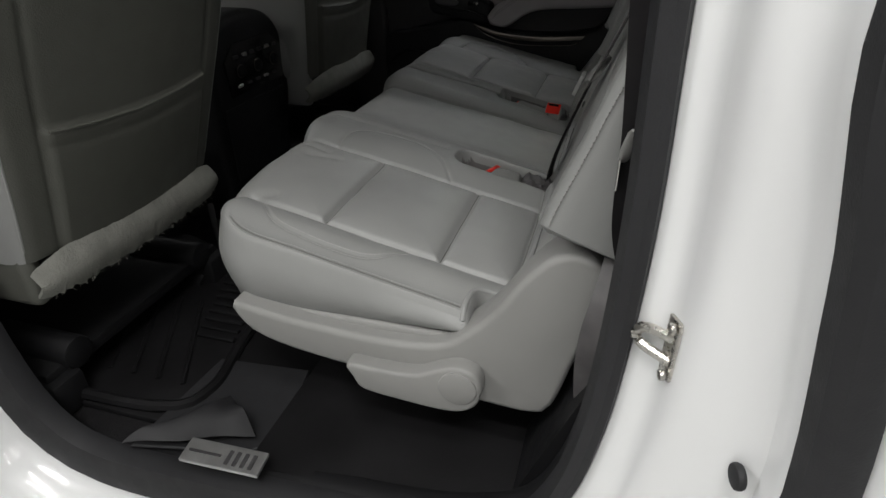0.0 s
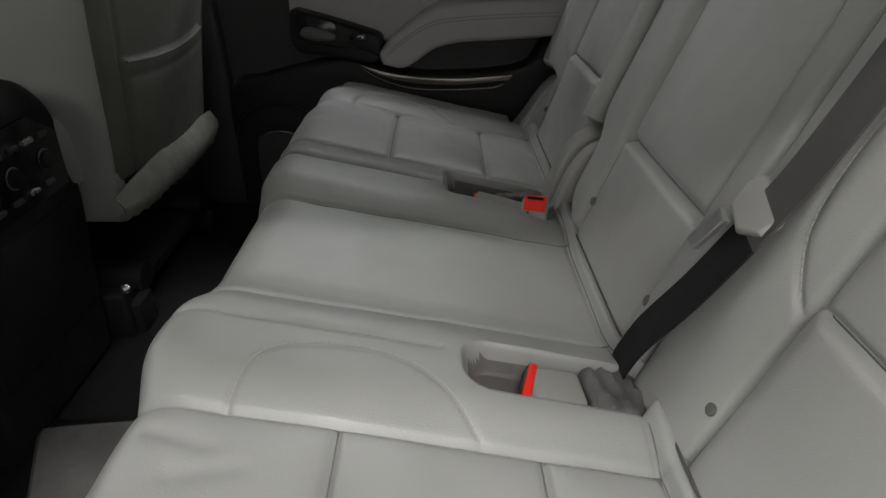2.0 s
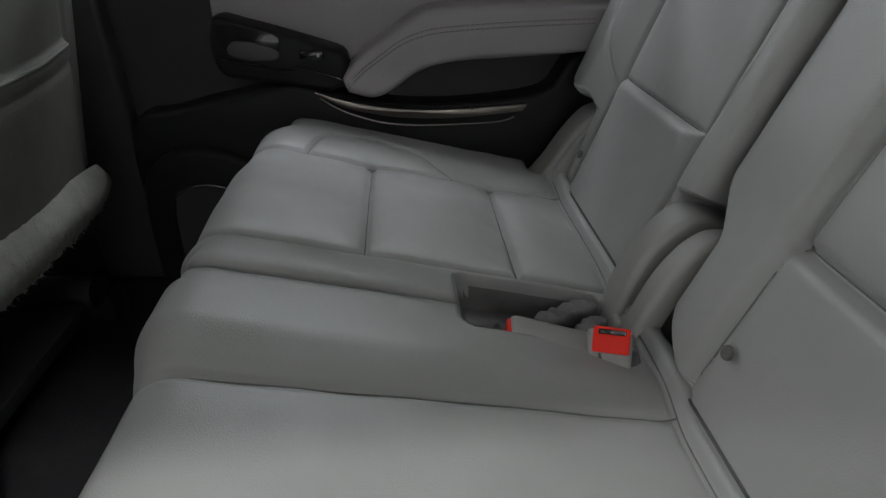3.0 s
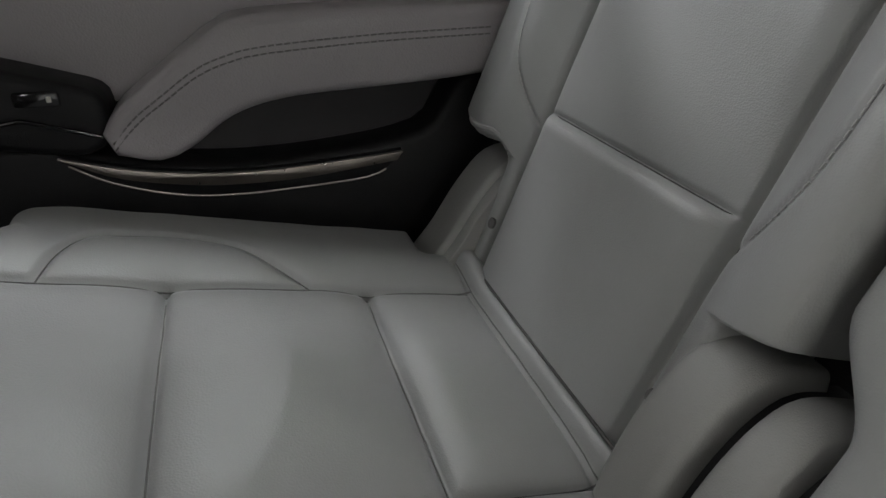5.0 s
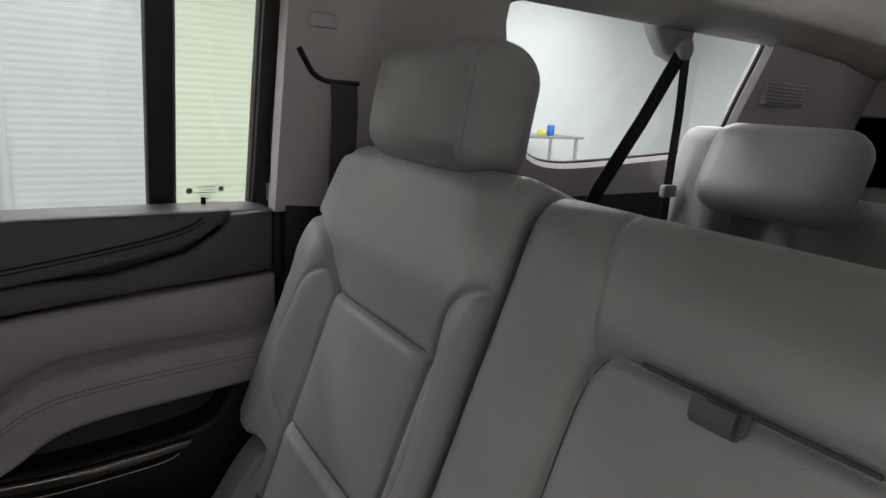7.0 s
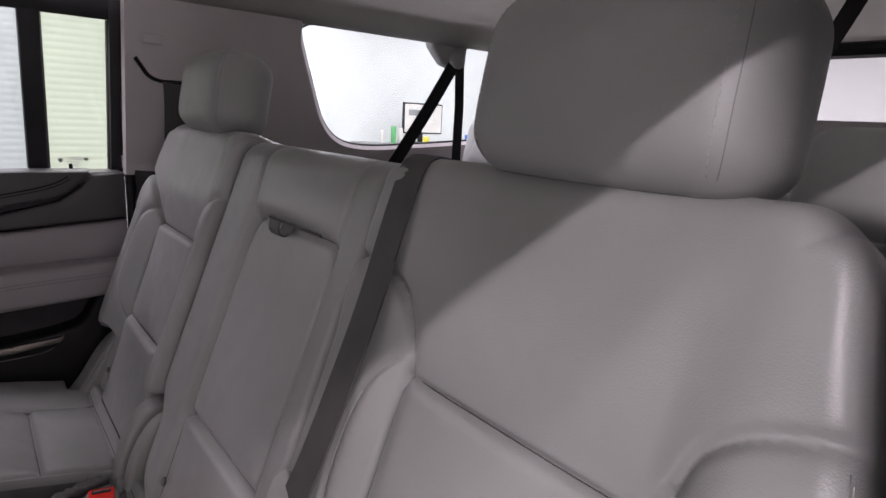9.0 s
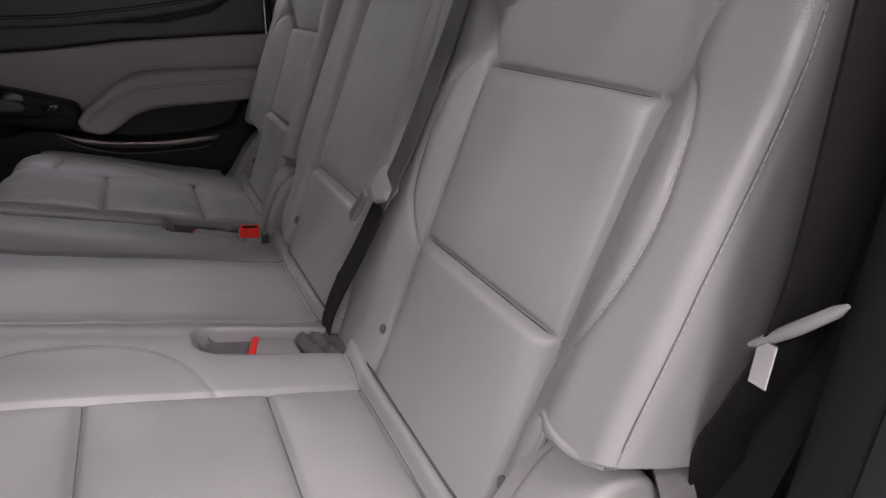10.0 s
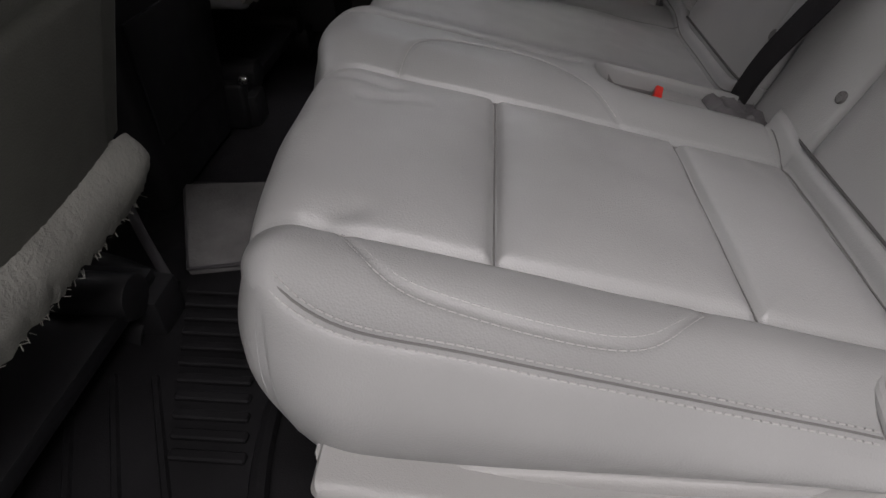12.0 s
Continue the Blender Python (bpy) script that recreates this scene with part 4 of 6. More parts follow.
far_buckle = thing("buckle", "upright belt buckle with a red button beside its pocket", "seat belt buckle", "buckles", at=(-0.12, 0.176, 0.215))
m2 = Matrix.Translation((-0.122, 0.184, 0.272)) @ Vector((0.22, 0.80, -0.55)).to_track_quat("X", "Z").to_matrix().to_4x4()
part("buckle_body", box((-0.014, -0.021, -0.05), (0.016, 0.021, 0.006), 0.004, 3, None, m2), GREY_PLASTIC, far_buckle, "grey plastic buckle body")
part("release_button", box((-0.017, -0.0175, -0.015), (-0.011, 0.0175, 0.010), 0.002, 2, None, m2), RED, far_buckle, "red release button")
part("slot", box((-0.0185, -0.013, 0.003), (-0.013, 0.013, 0.008), 0.001, 1, None, m2), GLOSS_BLACK, far_buckle)
spare = thing("buckle", "grey belt buckle lying flat in the pocket", "seat belt buckle", "buckles", at=(-0.18, 0.20, 0.22))
m3 = Matrix.Translation((-0.175, 0.192, 0.268)) @ pose(0, 0, 0, 0, slope, -8)
part("buckle_body", box((-0.045, -0.018, -0.022), (0.045, 0.020, 0.004), 0.006, 3, None, m3), GREY_PLASTIC, spare, "grey plastic buckle body")
part("release_button", box((-0.048, -0.013, -0.02), (-0.044, 0.014, 0.001), 0.002, 2, None, m3), RED, spare, "red release button")
part("sleeve", crumpled((0.036, -0.024, -0.024), (0.088, 0.026, 0.008), m3, 9), SLEEVE, spare, "grey cloth sleeve")

lining = thing("pocket_lining", "bunched grey cloth lining beside the belt buckles", "cloth lining", at=(-0.14, 0.25, 0.215))
for seed, (x, y, z, ang, ln) in enumerate(((-0.145, 0.254, 0.247, 38, 0.05), (-0.190, 0.236, 0.240, 20, 0.045), (-0.122, 0.236, 0.238, 55, 0.03))):
    part("fold", crumpled((-ln, -0.013, -0.022), (ln, 0.013, 0.010), Matrix.Translation((x, y, z)) @ pose(0, 0, 0, 0, slope, ang), 20 + seed, 0.0015), GREY_WEB, lining)

side_belt = thing("seat_belt", "dark grey seat belt hanging beside the open doorway", "seat belt", "belts", at=(0.03, -0.71, 0.15))
run = smooth_path([(0.07, -0.700, 0.98), (0.050, -0.722, 0.90), (0.036, -0.735, 0.80), (0.042, -0.738, 0.66), (0.052, -0.734, 0.53), (0.054, -0.716, 0.45), (0.060, -0.700, 0.40), (0.085, -0.690, 0.30), (0.09, -0.68, 0.08)], 0.012)
part("webbing", strap(run, 0.046, 0.0022, (1.0, -0.15, 0.0)), BLACK_WEB, side_belt)
lap = smooth_path([(0.045, -0.668, 0.375), (0.040, -0.690, 0.352), (0.034, -0.710, 0.325), (0.028, -0.716, 0.28), (0.030, -0.705, 0.20), (0.045, -0.690, 0.10), (0.05, -0.69, 0.012)], 0.01)
part("lap_webbing", strap(lap, 0.026, 0.004, (0.9, -0.35, 0.2)), SLEEVE, side_belt, "grey lap webbing hanging behind the cover")
tng = part("tongue", tube([Vector((0.033, -0.718, 0.497)), Vector((0.034, -0.724, 0.502)), Vector((0.036, -0.741, 0.520)), Vector((0.038, -0.756, 0.537)), Vector((0.038, -0.760, 0.542))], [0.002, 0.005, 0.006, 0.005, 0.002], 12, None, False, 0.7), GREY_PLASTIC, side_belt, "light grey plastic belt tongue")
part("latch_plate", box((-0.001, -0.006, -0.030), (0.001, 0.006, 0.0), 0.0005, 1, None, Matrix.Translation((0.031, -0.730, 0.506))), CHROME, tng, "zinc latch plate")

# ---- car shell ----
floor = part("car_floor", box((-1.55, -0.79, -0.05), (2.0, 0.82, -0.006), 0.0), DARK_CARPET, None, smooth=False)
tagged(floor, "black carpeted car floor", "floor", kind="structure")
mat = thing("floor_mat", "black ribbed rubber floor mat with a raised rim", "floor mat", at=(-0.70, -0.4, 0.0))
part("mat_sheet", box((-1.05, -0.74, -0.006), (-0.30, -0.02, 0.006), 0.004), MAT_RUBBER, mat)
for k in range(11):
    y = -0.296 - 0.024 * k
    part("rib", box((-0.762 + 0.0082 * k, y - 0.006, 0.005), (-0.664 + 0.0064 * k, y + 0.006, 0.013), 0.002, 1), MAT_RUBBER, mat)
for k in range(6):
    part("rib", tube([(-0.99 + 0.05 * k, -0.44, 0.006), (-0.87 + 0.05 * k, -0.66, 0.006)], 0.005, 6), MAT_RUBBER, mat)
part("rim", tube(smooth_path([(-0.60, -0.03, 0.008), (-0.60, -0.30, 0.010), (-0.585, -0.52, 0.012), (-0.56, -0.66, 0.014), (-0.62, -0.72, 0.014), (-0.9, -0.73, 0.014)], 0.02), 0.010, 8), MAT_RUBBER, mat)
front_mat = thing("floor_mat", "black rubber mat under the bench", "floor mat", at=(-0.25, -0.4, 0.0))
part("mat_sheet", box((-0.42, -0.78, 0.006), (0.06, -0.05, 0.016), 0.004), MAT_RUBBER, front_mat)
mid_mat = thing("floor_mat", "dark grey rubber mat piece with a curled corner", "floor mat", at=(-0.5, -0.68, 0.0))
part("mat_sheet", prism([(-0.590, -0.590), (-0.425, -0.575), (-0.395, -0.730), (-0.43, -0.76), (-0.605, -0.798)], "z", 0.008, 0.014, 0.002, 1), RUBBER, mid_mat)
flap = bmesh.new()
A, B, T = Vector((-0.602, -0.812, 0.034)), Vector((-0.425, -0.742, 0.030)), Vector((-0.500, -0.688, 0.042))
rows = []
for i in range(13):
    a = i / 12
    foot = A.lerp(B, a)
    rows.append([flap.verts.new(foot.lerp(T.lerp(A, max(0, 0.5 - a)).lerp(B, max(0, (a - 0.5) * 0.7)), b) + Vector((0, 0, 0.022 * math.sin(math.pi * b) * (0.4 + 0.6 * a) + 0.003 * math.sin(11 * a + 5 * b)))) for b in np.linspace(0, 1, 9)])
for i in range(12):
    for j in range(8):
        flap.faces.new((rows[i][j], rows[i + 1][j], rows[i + 1][j + 1], rows[i][j + 1]))
bmesh.ops.remove_doubles(flap, verts=flap.verts[:], dist=0.0005)
bmesh.ops.solidify(flap, geom=flap.faces[:], thickness=0.003)
part("curled_corner", flap, RUBBER, mid_mat, "curled up corner of the mat")

sill_plate = thing("sill_plate", "brushed metal sill plate at the doorway", "sill plate", at=(-0.45, -0.81, 0.03))
plate_m = Matrix.Translation((-0.43, -0.803, 0.050)) @ pose(0, 0, 0, 8, 0, 2)
part("plate", box((-0.062, -0.018, -0.004), (0.058, 0.018, 0.0025), 0.001, 1, None, plate_m), SILVER_PLATE, sill_plate)
for a, b, lo, hi in ((-0.055, -0.005, -0.003, 0.001), (0.004, 0.010, -0.012, 0.010), (0.016, 0.022, -0.012, 0.010), (0.028, 0.034, -0.012, 0.010), (0.040, 0.046, -0.012, 0.010)):
    part("mark", box((a, lo, 0.002), (b, hi, 0.0034), 0.0003, 1, None, plate_m), CHARCOAL, sill_plate, "dark engraved bar")

console = thing("centre_console", "black rear face of the centre console with controls", "console", at=(-0.98, 0.03, 0.0))
prof = smooth_path([(-0.11, 0.0, 0), (-0.118, 0.12, 0), (-0.118, 0.28, 0), (-0.11, 0.40, 0), (-0.075, 0.468, 0), (0.0, 0.494, 0), (0.09, 0.494, 0), (0.17, 0.466, 0), (0.212, 0.40, 0), (0.217, 0.28, 0), (0.19, 0.16, 0), (0.165, 0.0, 0)], 0.02)
part("body", prism([(q.x, q.y) for q in prof], "x", -1.35, -0.862, 0.025, 4), BLACK_PLASTIC, console)
part("control_panel", prism([(-0.055, 0.312), (-0.065, 0.395), (-0.02, 0.432), (0.13, 0.432), (0.185, 0.395), (0.178, 0.312)], "x", -0.864, -0.856, 0.004, 2), GLOSS_BLACK, console)
for y in (-0.010, 0.063, 0.136):
    knob = part("dial", cyl((-0.853, y, 0.366), (1, 0, 0), 0.014, 0.012, 24, 0.003), BLACK_PLASTIC, console, "black dial with a thin metal ring")
    part("ring", tube([(-0.854, y + 0.015 * math.cos(a), 0.366 + 0.015 * math.sin(a)) for a in np.linspace(0, 6.283, 25)[:-1]], 0.0011, 6, None, True), PULL_TRIM, knob)
for i in range(6):
    part("button", box((-0.858, -0.032 + 0.034 * i, 0.397), (-0.852, -0.012 + 0.034 * i, 0.405), 0.0015, 1), STEEL if i in (1, 4) else CHARCOAL, console)
for i in range(5):
    part("button", box((-0.858, -0.030 + 0.038 * i, 0.330), (-0.852, -0.010 + 0.038 * i, 0.337), 0.0015, 1), STEEL if i in (0, 3) else CHARCOAL, console)
part("lower_door", prism([(-0.085, 0.11), (-0.09, 0.29), (0.180, 0.29), (0.165, 0.11)], "x", -0.863, -0.857, 0.006, 2), BLACK_PLASTIC, console)
pad = thing("floor_duct", "grey carpet-covered floor block behind the console", "floor duct", at=(-0.82, -0.13, 0.0))
part("cover", prism([(-0.867, -0.053), (-0.772, -0.263), (-0.664, -0.239), (-0.728, -0.037)], "z", 0.004, 0.022, 0.006, 2), FELT, pad)
part("edge_binding", tube([Vector(q) for q in ((-0.867, -0.053, 0.018), (-0.772, -0.263, 0.018), (-0.664, -0.239, 0.018))], 0.003, 6), CHARCOAL, pad, "dark edge binding")
for (x, y) in ((-0.838, 0.205), (-0.884, 0.160)):
    lug = thing("floor_bracket", "small black floor bracket with a zinc bolt", "bracket", "floor brackets", at=(x, y, 0.0))
    part("rail", box((x - 0.13, y - 0.016, -0.006), (x, y + 0.016, 0.088), 0.010, 3), BLACK_PLASTIC, lug)
    part("bolt", cyl((x - 0.002, y, 0.093), (0.5, -0.3, 1), 0.008, 0.014, 16, 0.003), STEEL, lug, "zinc bolt")

track = thing("seat_track_cover", "curved dark plastic cover over the seat track end", "track cover", at=(-0.83, -0.34, 0.0))
dome = bmesh.new()
rows = []
for i in range(15):
    a = i / 14
    rows.append([dome.verts.new((-0.885 + 0.105 * b, -0.365 + 0.12 * a - 0.03 * b, 0.004 + 0.062 * math.sin(math.pi * a) ** 0.6 * (1 - 0.55 * b ** 3))) for b in np.linspace(0, 1, 9)])
for p, q in zip(rows[:-1], rows[1:]):
    for j in range(8):
        dome.faces.new((p[j], q[j], q[j + 1], p[j + 1]))
bmesh.ops.recalc_face_normals(dome, faces=dome.faces[:])
bmesh.ops.solidify(dome, geom=dome.faces[:], thickness=0.004)
part("cover", dome, BLACK_PLASTIC, track)
part("stay", tube(smooth_path([(-0.87, -0.20, 0.10), (-0.84, -0.235, 0.06), (-0.79, -0.285, 0.012)], 0.01), 0.007, 8, None, False, 0.4), CHARCOAL, track, "flat metal stay")

# ---- front seats, seen from behind ----


def front_seat(y0, z_flap, x_lo, lean, k, shield, label):
    seat = thing("front_seat", label, "car seat", "front seats", at=(x_lo - 0.2, y0, 0.0))
    n_i, n_j = 150, 90
    zz, uu = np.meshgrid(np.linspace(z_flap + 0.03, 1.00, n_i), np.linspace(-0.275, 0.275, n_j), indexing="ij")
    edge = 0.275 - np.abs(uu)
    W = -edge_drop(edge, 0.032) * 0.9 - 0.02 * (uu / 0.275) ** 2
    seam = np.minimum(np.abs(uu - 0.20), np.abs(uu + 0.20))
    W -= 0.005 * np.exp(-(seam / 0.005) ** 2)
    pocket = z_flap + 0.206 + 0.012 * (uu / 0.2) ** 2
    W += 0.008 * sstep(0.206, 0.190, np.abs(uu)) * sstep(0.004, -0.006, zz - pocket)
    W -= 0.0025 * np.exp(-((zz - pocket + 0.026) / 0.006) ** 2) * (np.abs(uu) < 0.2)
    X = x_lo + lean * (zz - z_flap) + W
    P = np.stack([X, y0 + k * uu * (0.94 + 0.12 * sstep(z_flap, 0.6, zz)), zz], -1)
    for side in (-1, 1):
        part("piping", tube(on_grid(P, uu, zz, [(side * 0.262, z_flap + 0.05), (side * 0.262, 0.98)], 0.0, (1, 0, 0), 0.02), 0.0016, 8), LEATHER_B, seat, "light grey piping")
    part("pocket_edge", tube(on_grid(P, uu, zz, [(u, z_flap + 0.203 + 0.012 * (u / 0.2) ** 2) for u in np.linspace(-0.192, 0.192, 30)], 0.0015, (1, 0, 0)), 0.0026, 8), SEATBACK, seat)
    cu, cz, cp = uu[1:, 1:], zz[1:, 1:], pocket[1:, 1:]
    zone = np.where(cu < -0.20, 1, np.where(cu > 0.20, 5, np.where(cz < cp, 2, 3)))
    shape = lambda k, base, o: base + np.stack([-0.32 * k, 0 * k, 0 * k], -1)
    P, zone = pad_grid(P, zone, (0, 0, 1, 1), 0.1, 8, shape, 4)
    zone[:, :10] = 4
    zone[:, -10:] = 6
    sheet(P, zone, {1: ("back_border", SEATBACK, ""), 5: ("back_border", SEATBACK, ""), 6: ("back_side", LEATHER_B, ""), 2: ("map_pocket", SEATBACK, "dark grey map pocket"), 3: ("back_panel", SEATBACK, ""), 4: ("back_side", LEATHER_B, "")}, seat)
    # cloth flap closing the foot of the backrest
    bm, cols, rng = bmesh.new(), [], random.Random(int(100 * (y0 + 2)))
    spread = 0.12 if y0 > 0 else 0.0
    for i in range(90):
        u = -0.255 + 0.51 * i / 89
        top = z_flap + 0.040 + 0.006 * math.cos(u * 9) - 0.022 * (abs(u) / 0.255) ** 10
        low = z_flap - 0.026 - 0.006 * math.cos(u * 6) + rng.uniform(-0.003, 0.003)
        xx = x_lo + 0.010 - 0.02 * (u / 0.255) ** 8
        cols.append([bm.verts.new((xx + 0.014 * math.sin(math.pi * b) + rng.uniform(-0.001, 0.001), y0 + k * u + spread * min(u, 0), top + (low - top) * b)) for b in np.linspace(0, 1, 10)])
    for a, b in zip(cols[:-1], cols[1:]):
        for j in range(9):
            bm.faces.new((a[j], b[j], b[j + 1], a[j + 1]))
    bmesh.ops.recalc_face_normals(bm, faces=bm.faces[:])
    bmesh.ops.solidify(bm, geom=bm.faces[:], thickness=0.006)
    flap = part("closing_flap", bm, CARPET, seat, "frayed light grey carpet flap")
    hair = bmesh.new()
    for i in range(150):
        u = rng.uniform(-0.25, 0.25)
        z = z_flap - 0.025 - 0.006 * math.cos(u * 6) + rng.uniform(0, 0.05) * (rng.random() < 0.4)
        p = Vector((x_lo + 0.011 - 0.02 * (u / 0.255) ** 8, y0 + k * u, z))
        d = Vector((rng.uniform(0, 0.005), rng.uniform(-0.005, 0.005), rng.uniform(-0.006, 0.002)))
        tube([p, p + d], 0.0004, 3, hair)
    part("frayed_threads", hair, CARPET, flap)["kind"] = "stuff"
    # seat base, cushion and track below
    part("cushion", box((x_lo - 0.55, y0 - 0.26, z_flap + 0.02), (x_lo - 0.06, y0 + 0.26, z_flap + 0.16), 0.04, 3), LEATHER_B, seat)
    part("side_shield", box((x_lo - 0.50, y0 - 0.256 * k, z_flap - 0.046), (x_lo - 0.014, y0 - 0.216 * k, z_flap + 0.10), 0.016, 4), shield, seat)
    part("side_shield", box((x_lo - 0.50, y0 + 0.23 * k, z_flap - 0.05), (x_lo - 0.03, y0 + 0.272 * k, z_flap + 0.09), 0.015, 3), SEATBACK, seat)
    for dy in (-0.2, 0.2):
        part("track", box((x_lo - 0.5, y0 + dy - 0.03, -0.006), (x_lo - 0.03, y0 + dy + 0.03, 0.06), 0.008), BLACK_PLASTIC, seat, "black seat track")
        part("motor", cyl((x_lo - 0.12, y0 + dy * 0.8, 0.08), (1, 0, 0), 0.028, 0.16, 16, 0.004), BLACK_PLASTIC, seat)
    part("under_tray", box((x_lo - 0.5, y0 - 0.22, 0.05), (x_lo - 0.05, y0 + 0.22, 0.075), 0.006), BLACK_PLASTIC, seat)
    return seat


front_seat(-0.545, 0.246, -0.724, 0.30, 0.81, SEATBACK, "grey leather front seat with map pocket, beside the open doorway")
front_seat(0.432, 0.262, -0.792, 0.14, 0.84, LEATHER_B, "grey leather front seat with map pocket, beside the closed doors")
crumb = part("crumb", box((-0.770, -0.374, 0.006), (-0.764, -0.369, 0.010), 0.001, 1), PAPER)
tagged(crumb, "small pale crumb on the black mat", "crumb")

# ---- closed rear door, its inner side ----
door = thing("car_door", "closed rear car door with grey armrest and black lower trim", "car door", at=(-0.35, 0.80, 0.0))
part("core", box((-0.80, 0.790, 0.0), (0.048, 0.860, 0.690), 0.0), CHARCOAL, door, smooth=False)
# padded middle
part("middle_pad", prism([(-0.618, 0.40), (-0.618, 0.542), (-0.45, 0.554), (-0.30, 0.573), (-0.10, 0.588), (0.044, 0.597), (0.044, 0.45)], "y", 0.758, 0.800, 0.008, 3), VINYL_DOOR, door, "warm grey padded middle")
part("dark_band", prism([(-0.80, 0.535), (-0.80, 0.61), (-0.20, 0.62), (-0.09, 0.645), (-0.045, 0.675), (-0.022, 0.702), (0.044, 0.706), (0.044, 0.602), (-0.10, 0.593), (-0.30, 0.578), (-0.45, 0.559)], "y", 0.768, 0.800, 0.007, 3), DOOR_CHARCOAL, door, "charcoal padded band")
upper = smooth_path([(-0.80, 0.590, 0), (-0.45, 0.603, 0), (-0.327, 0.616, 0), (-0.193, 0.636, 0), (-0.093, 0.657, 0), (-0.047, 0.684, 0), (-0.024, 0.712, 0)], 0.015)
part("sill_pad", prism([(q.x, q.y) for q in upper] + [(-0.80, 0.712)], "y", 0.760, 0.842, 0.012, 4), DOOR_CHARCOAL, door, "charcoal window sill pad with a stitched edge")
part("sill_top", box((-0.80, 0.775, 0.682), (0.046, 0.862, 0.707), 0.008, 3), DOOR_CHARCOAL, door)
for off in (0.010, 0.017):
    part("piping", tube([Vector((q.x - off * 0.55, 0.7612 - 0.06 * (off - 0.01), q.y + off * 0.8 + 0.012)) for q in upper if q.x > -0.79 and q.y < 0.682], 0.0018, 6), BLACK_PLASTIC, door)
arm = smooth_path([(-0.415, 0.400, 0), (-0.395, 0.424, 0), (-0.345, 0.462, 0), (-0.300, 0.494, 0), (-0.262, 0.507, 0), (-0.133, 0.513, 0), (-0.02, 0.514, 0), (0.044, 0.512, 0)], 0.012)
arm += smooth_path([(0.044, 0.446, 0), (-0.05, 0.436, 0), (-0.145, 0.430, 0), (-0.235, 0.424, 0), (-0.290, 0.409, 0), (-0.334, 0.379, 0), (-0.366, 0.367, 0), (-0.405, 0.376, 0)], 0.012)
part("armrest", prism([(q.x, q.y) for q in arm], "y", 0.700, 0.775, 0.024, 5), VINYL_DOOR, door, "warm grey padded armrest with twin stitching")
st = smooth_path([(-0.405, 0.7015, 0.390), (-0.381, 0.6995, 0.415), (-0.351, 0.6995, 0.437), (-0.320, 0.6995, 0.458), (-0.291, 0.6995, 0.470), (-0.251, 0.6995, 0.478), (-0.142, 0.6995, 0.486), (-0.006, 0.6995, 0.491)], 0.008)
stitches(st, DARK_THREAD, door, 0.006, 0.002, 0.0009, (0, 0, 0))
stitches([q + Vector((0, 0.0, -0.007)) for q in st], DARK_THREAD, door, 0.006, 0.002, 0.0009, (0, 0, 0))
# lower trim and pull
low = smooth_path([(-0.78, 0.02, 0), (-0.78, 0.30, 0), (-0.70, 0.34, 0), (-0.60, 0.365, 0), (-0.49, 0.385, 0), (-0.40, 0.360, 0), (-0.30, 0.348, 0), (-0.20, 0.350, 0), (-0.10, 0.362, 0), (-0.06, 0.380, 0), (-0.03, 0.430, 0), (0.03, 0.44, 0)], 0.02)
part("lower_trim", prism([(q.x, q.y) for q in low] + [(0.044, 0.44), (0.044, 0.02)], "y", 0.735, 0.800, 0.012, 3), BLACK_PLASTIC, door, "black lower door trim")
top = smooth_path([(-0.462, 0.374, 0), (-0.40, 0.356, 0), (-0.340, 0.346, 0), (-0.279, 0.342, 0), (-0.214, 0.343, 0), (-0.105, 0.350, 0)], 0.012)
bot = smooth_path([(-0.125, 0.326, 0), (-0.148, 0.318, 0), (-0.214, 0.314, 0), (-0.30, 0.313, 0), (-0.36, 0.320, 0), (-0.42, 0.340, 0), (-0.455, 0.362, 0)], 0.012)
pull = part("pull_trim", prism([(q.x, q.y) for q in top + bot], "y", 0.727, 0.737, 0.003, 2), BLACK_PLASTIC, door)
mid = smooth_path([(-0.112, 0.338, 0), (-0.214, 0.328, 0), (-0.285, 0.327, 0), (-0.345, 0.332, 0), (-0.41, 0.346, 0), (-0.456, 0.368, 0)], 0.012)
part("trim_strip", prism([(q.x, q.y - 0.002) for q in top] + [(q.x, q.y) for q in mid], "y", 0.7225, 0.7295, 0.002, 2), PULL_TRIM, pull, "brushed dark metal trim strip")
part("bright_edge", tube([(q.x, 0.7235, q.y - 0.002) for q in top], 0.0010, 8), PULL_TRIM, pull, "bright metal edge")
part("rim", tube([(q.x, 0.7275, q.y + 0.001) for q in bot], 0.0012, 8), PULL_TRIM, pull, "thin metal rim")
# switch pod
podo = smooth_path([(-0.606, 0.491, 0), (-0.56, 0.484, 0), (-0.50, 0.468, 0), (-0.44, 0.450, 0), (-0.412, 0.440, 0), (-0.404, 0.424, 0), (-0.408, 0.396, 0), (-0.43, 0.378, 0), (-0.50, 0.388, 0), (-0.56, 0.397, 0), (-0.600, 0.405, 0), (-0.613, 0.44, 0)], 0.012, True)
pod = part("switch_pod", prism([(q.x, q.y) for q in podo], "y", 0.705, 0.790, 0.010, 3), BLACK_PLASTIC, door, "black switch pod")
part("pull_cup", prism([(-0.592, 0.446), (-0.594, 0.482), (-0.575, 0.484), (-0.516, 0.470), (-0.506, 0.462), (-0.508, 0.440)], "y", 0.7032, 0.707, 0.002, 2), GLOSS_BLACK, pod)
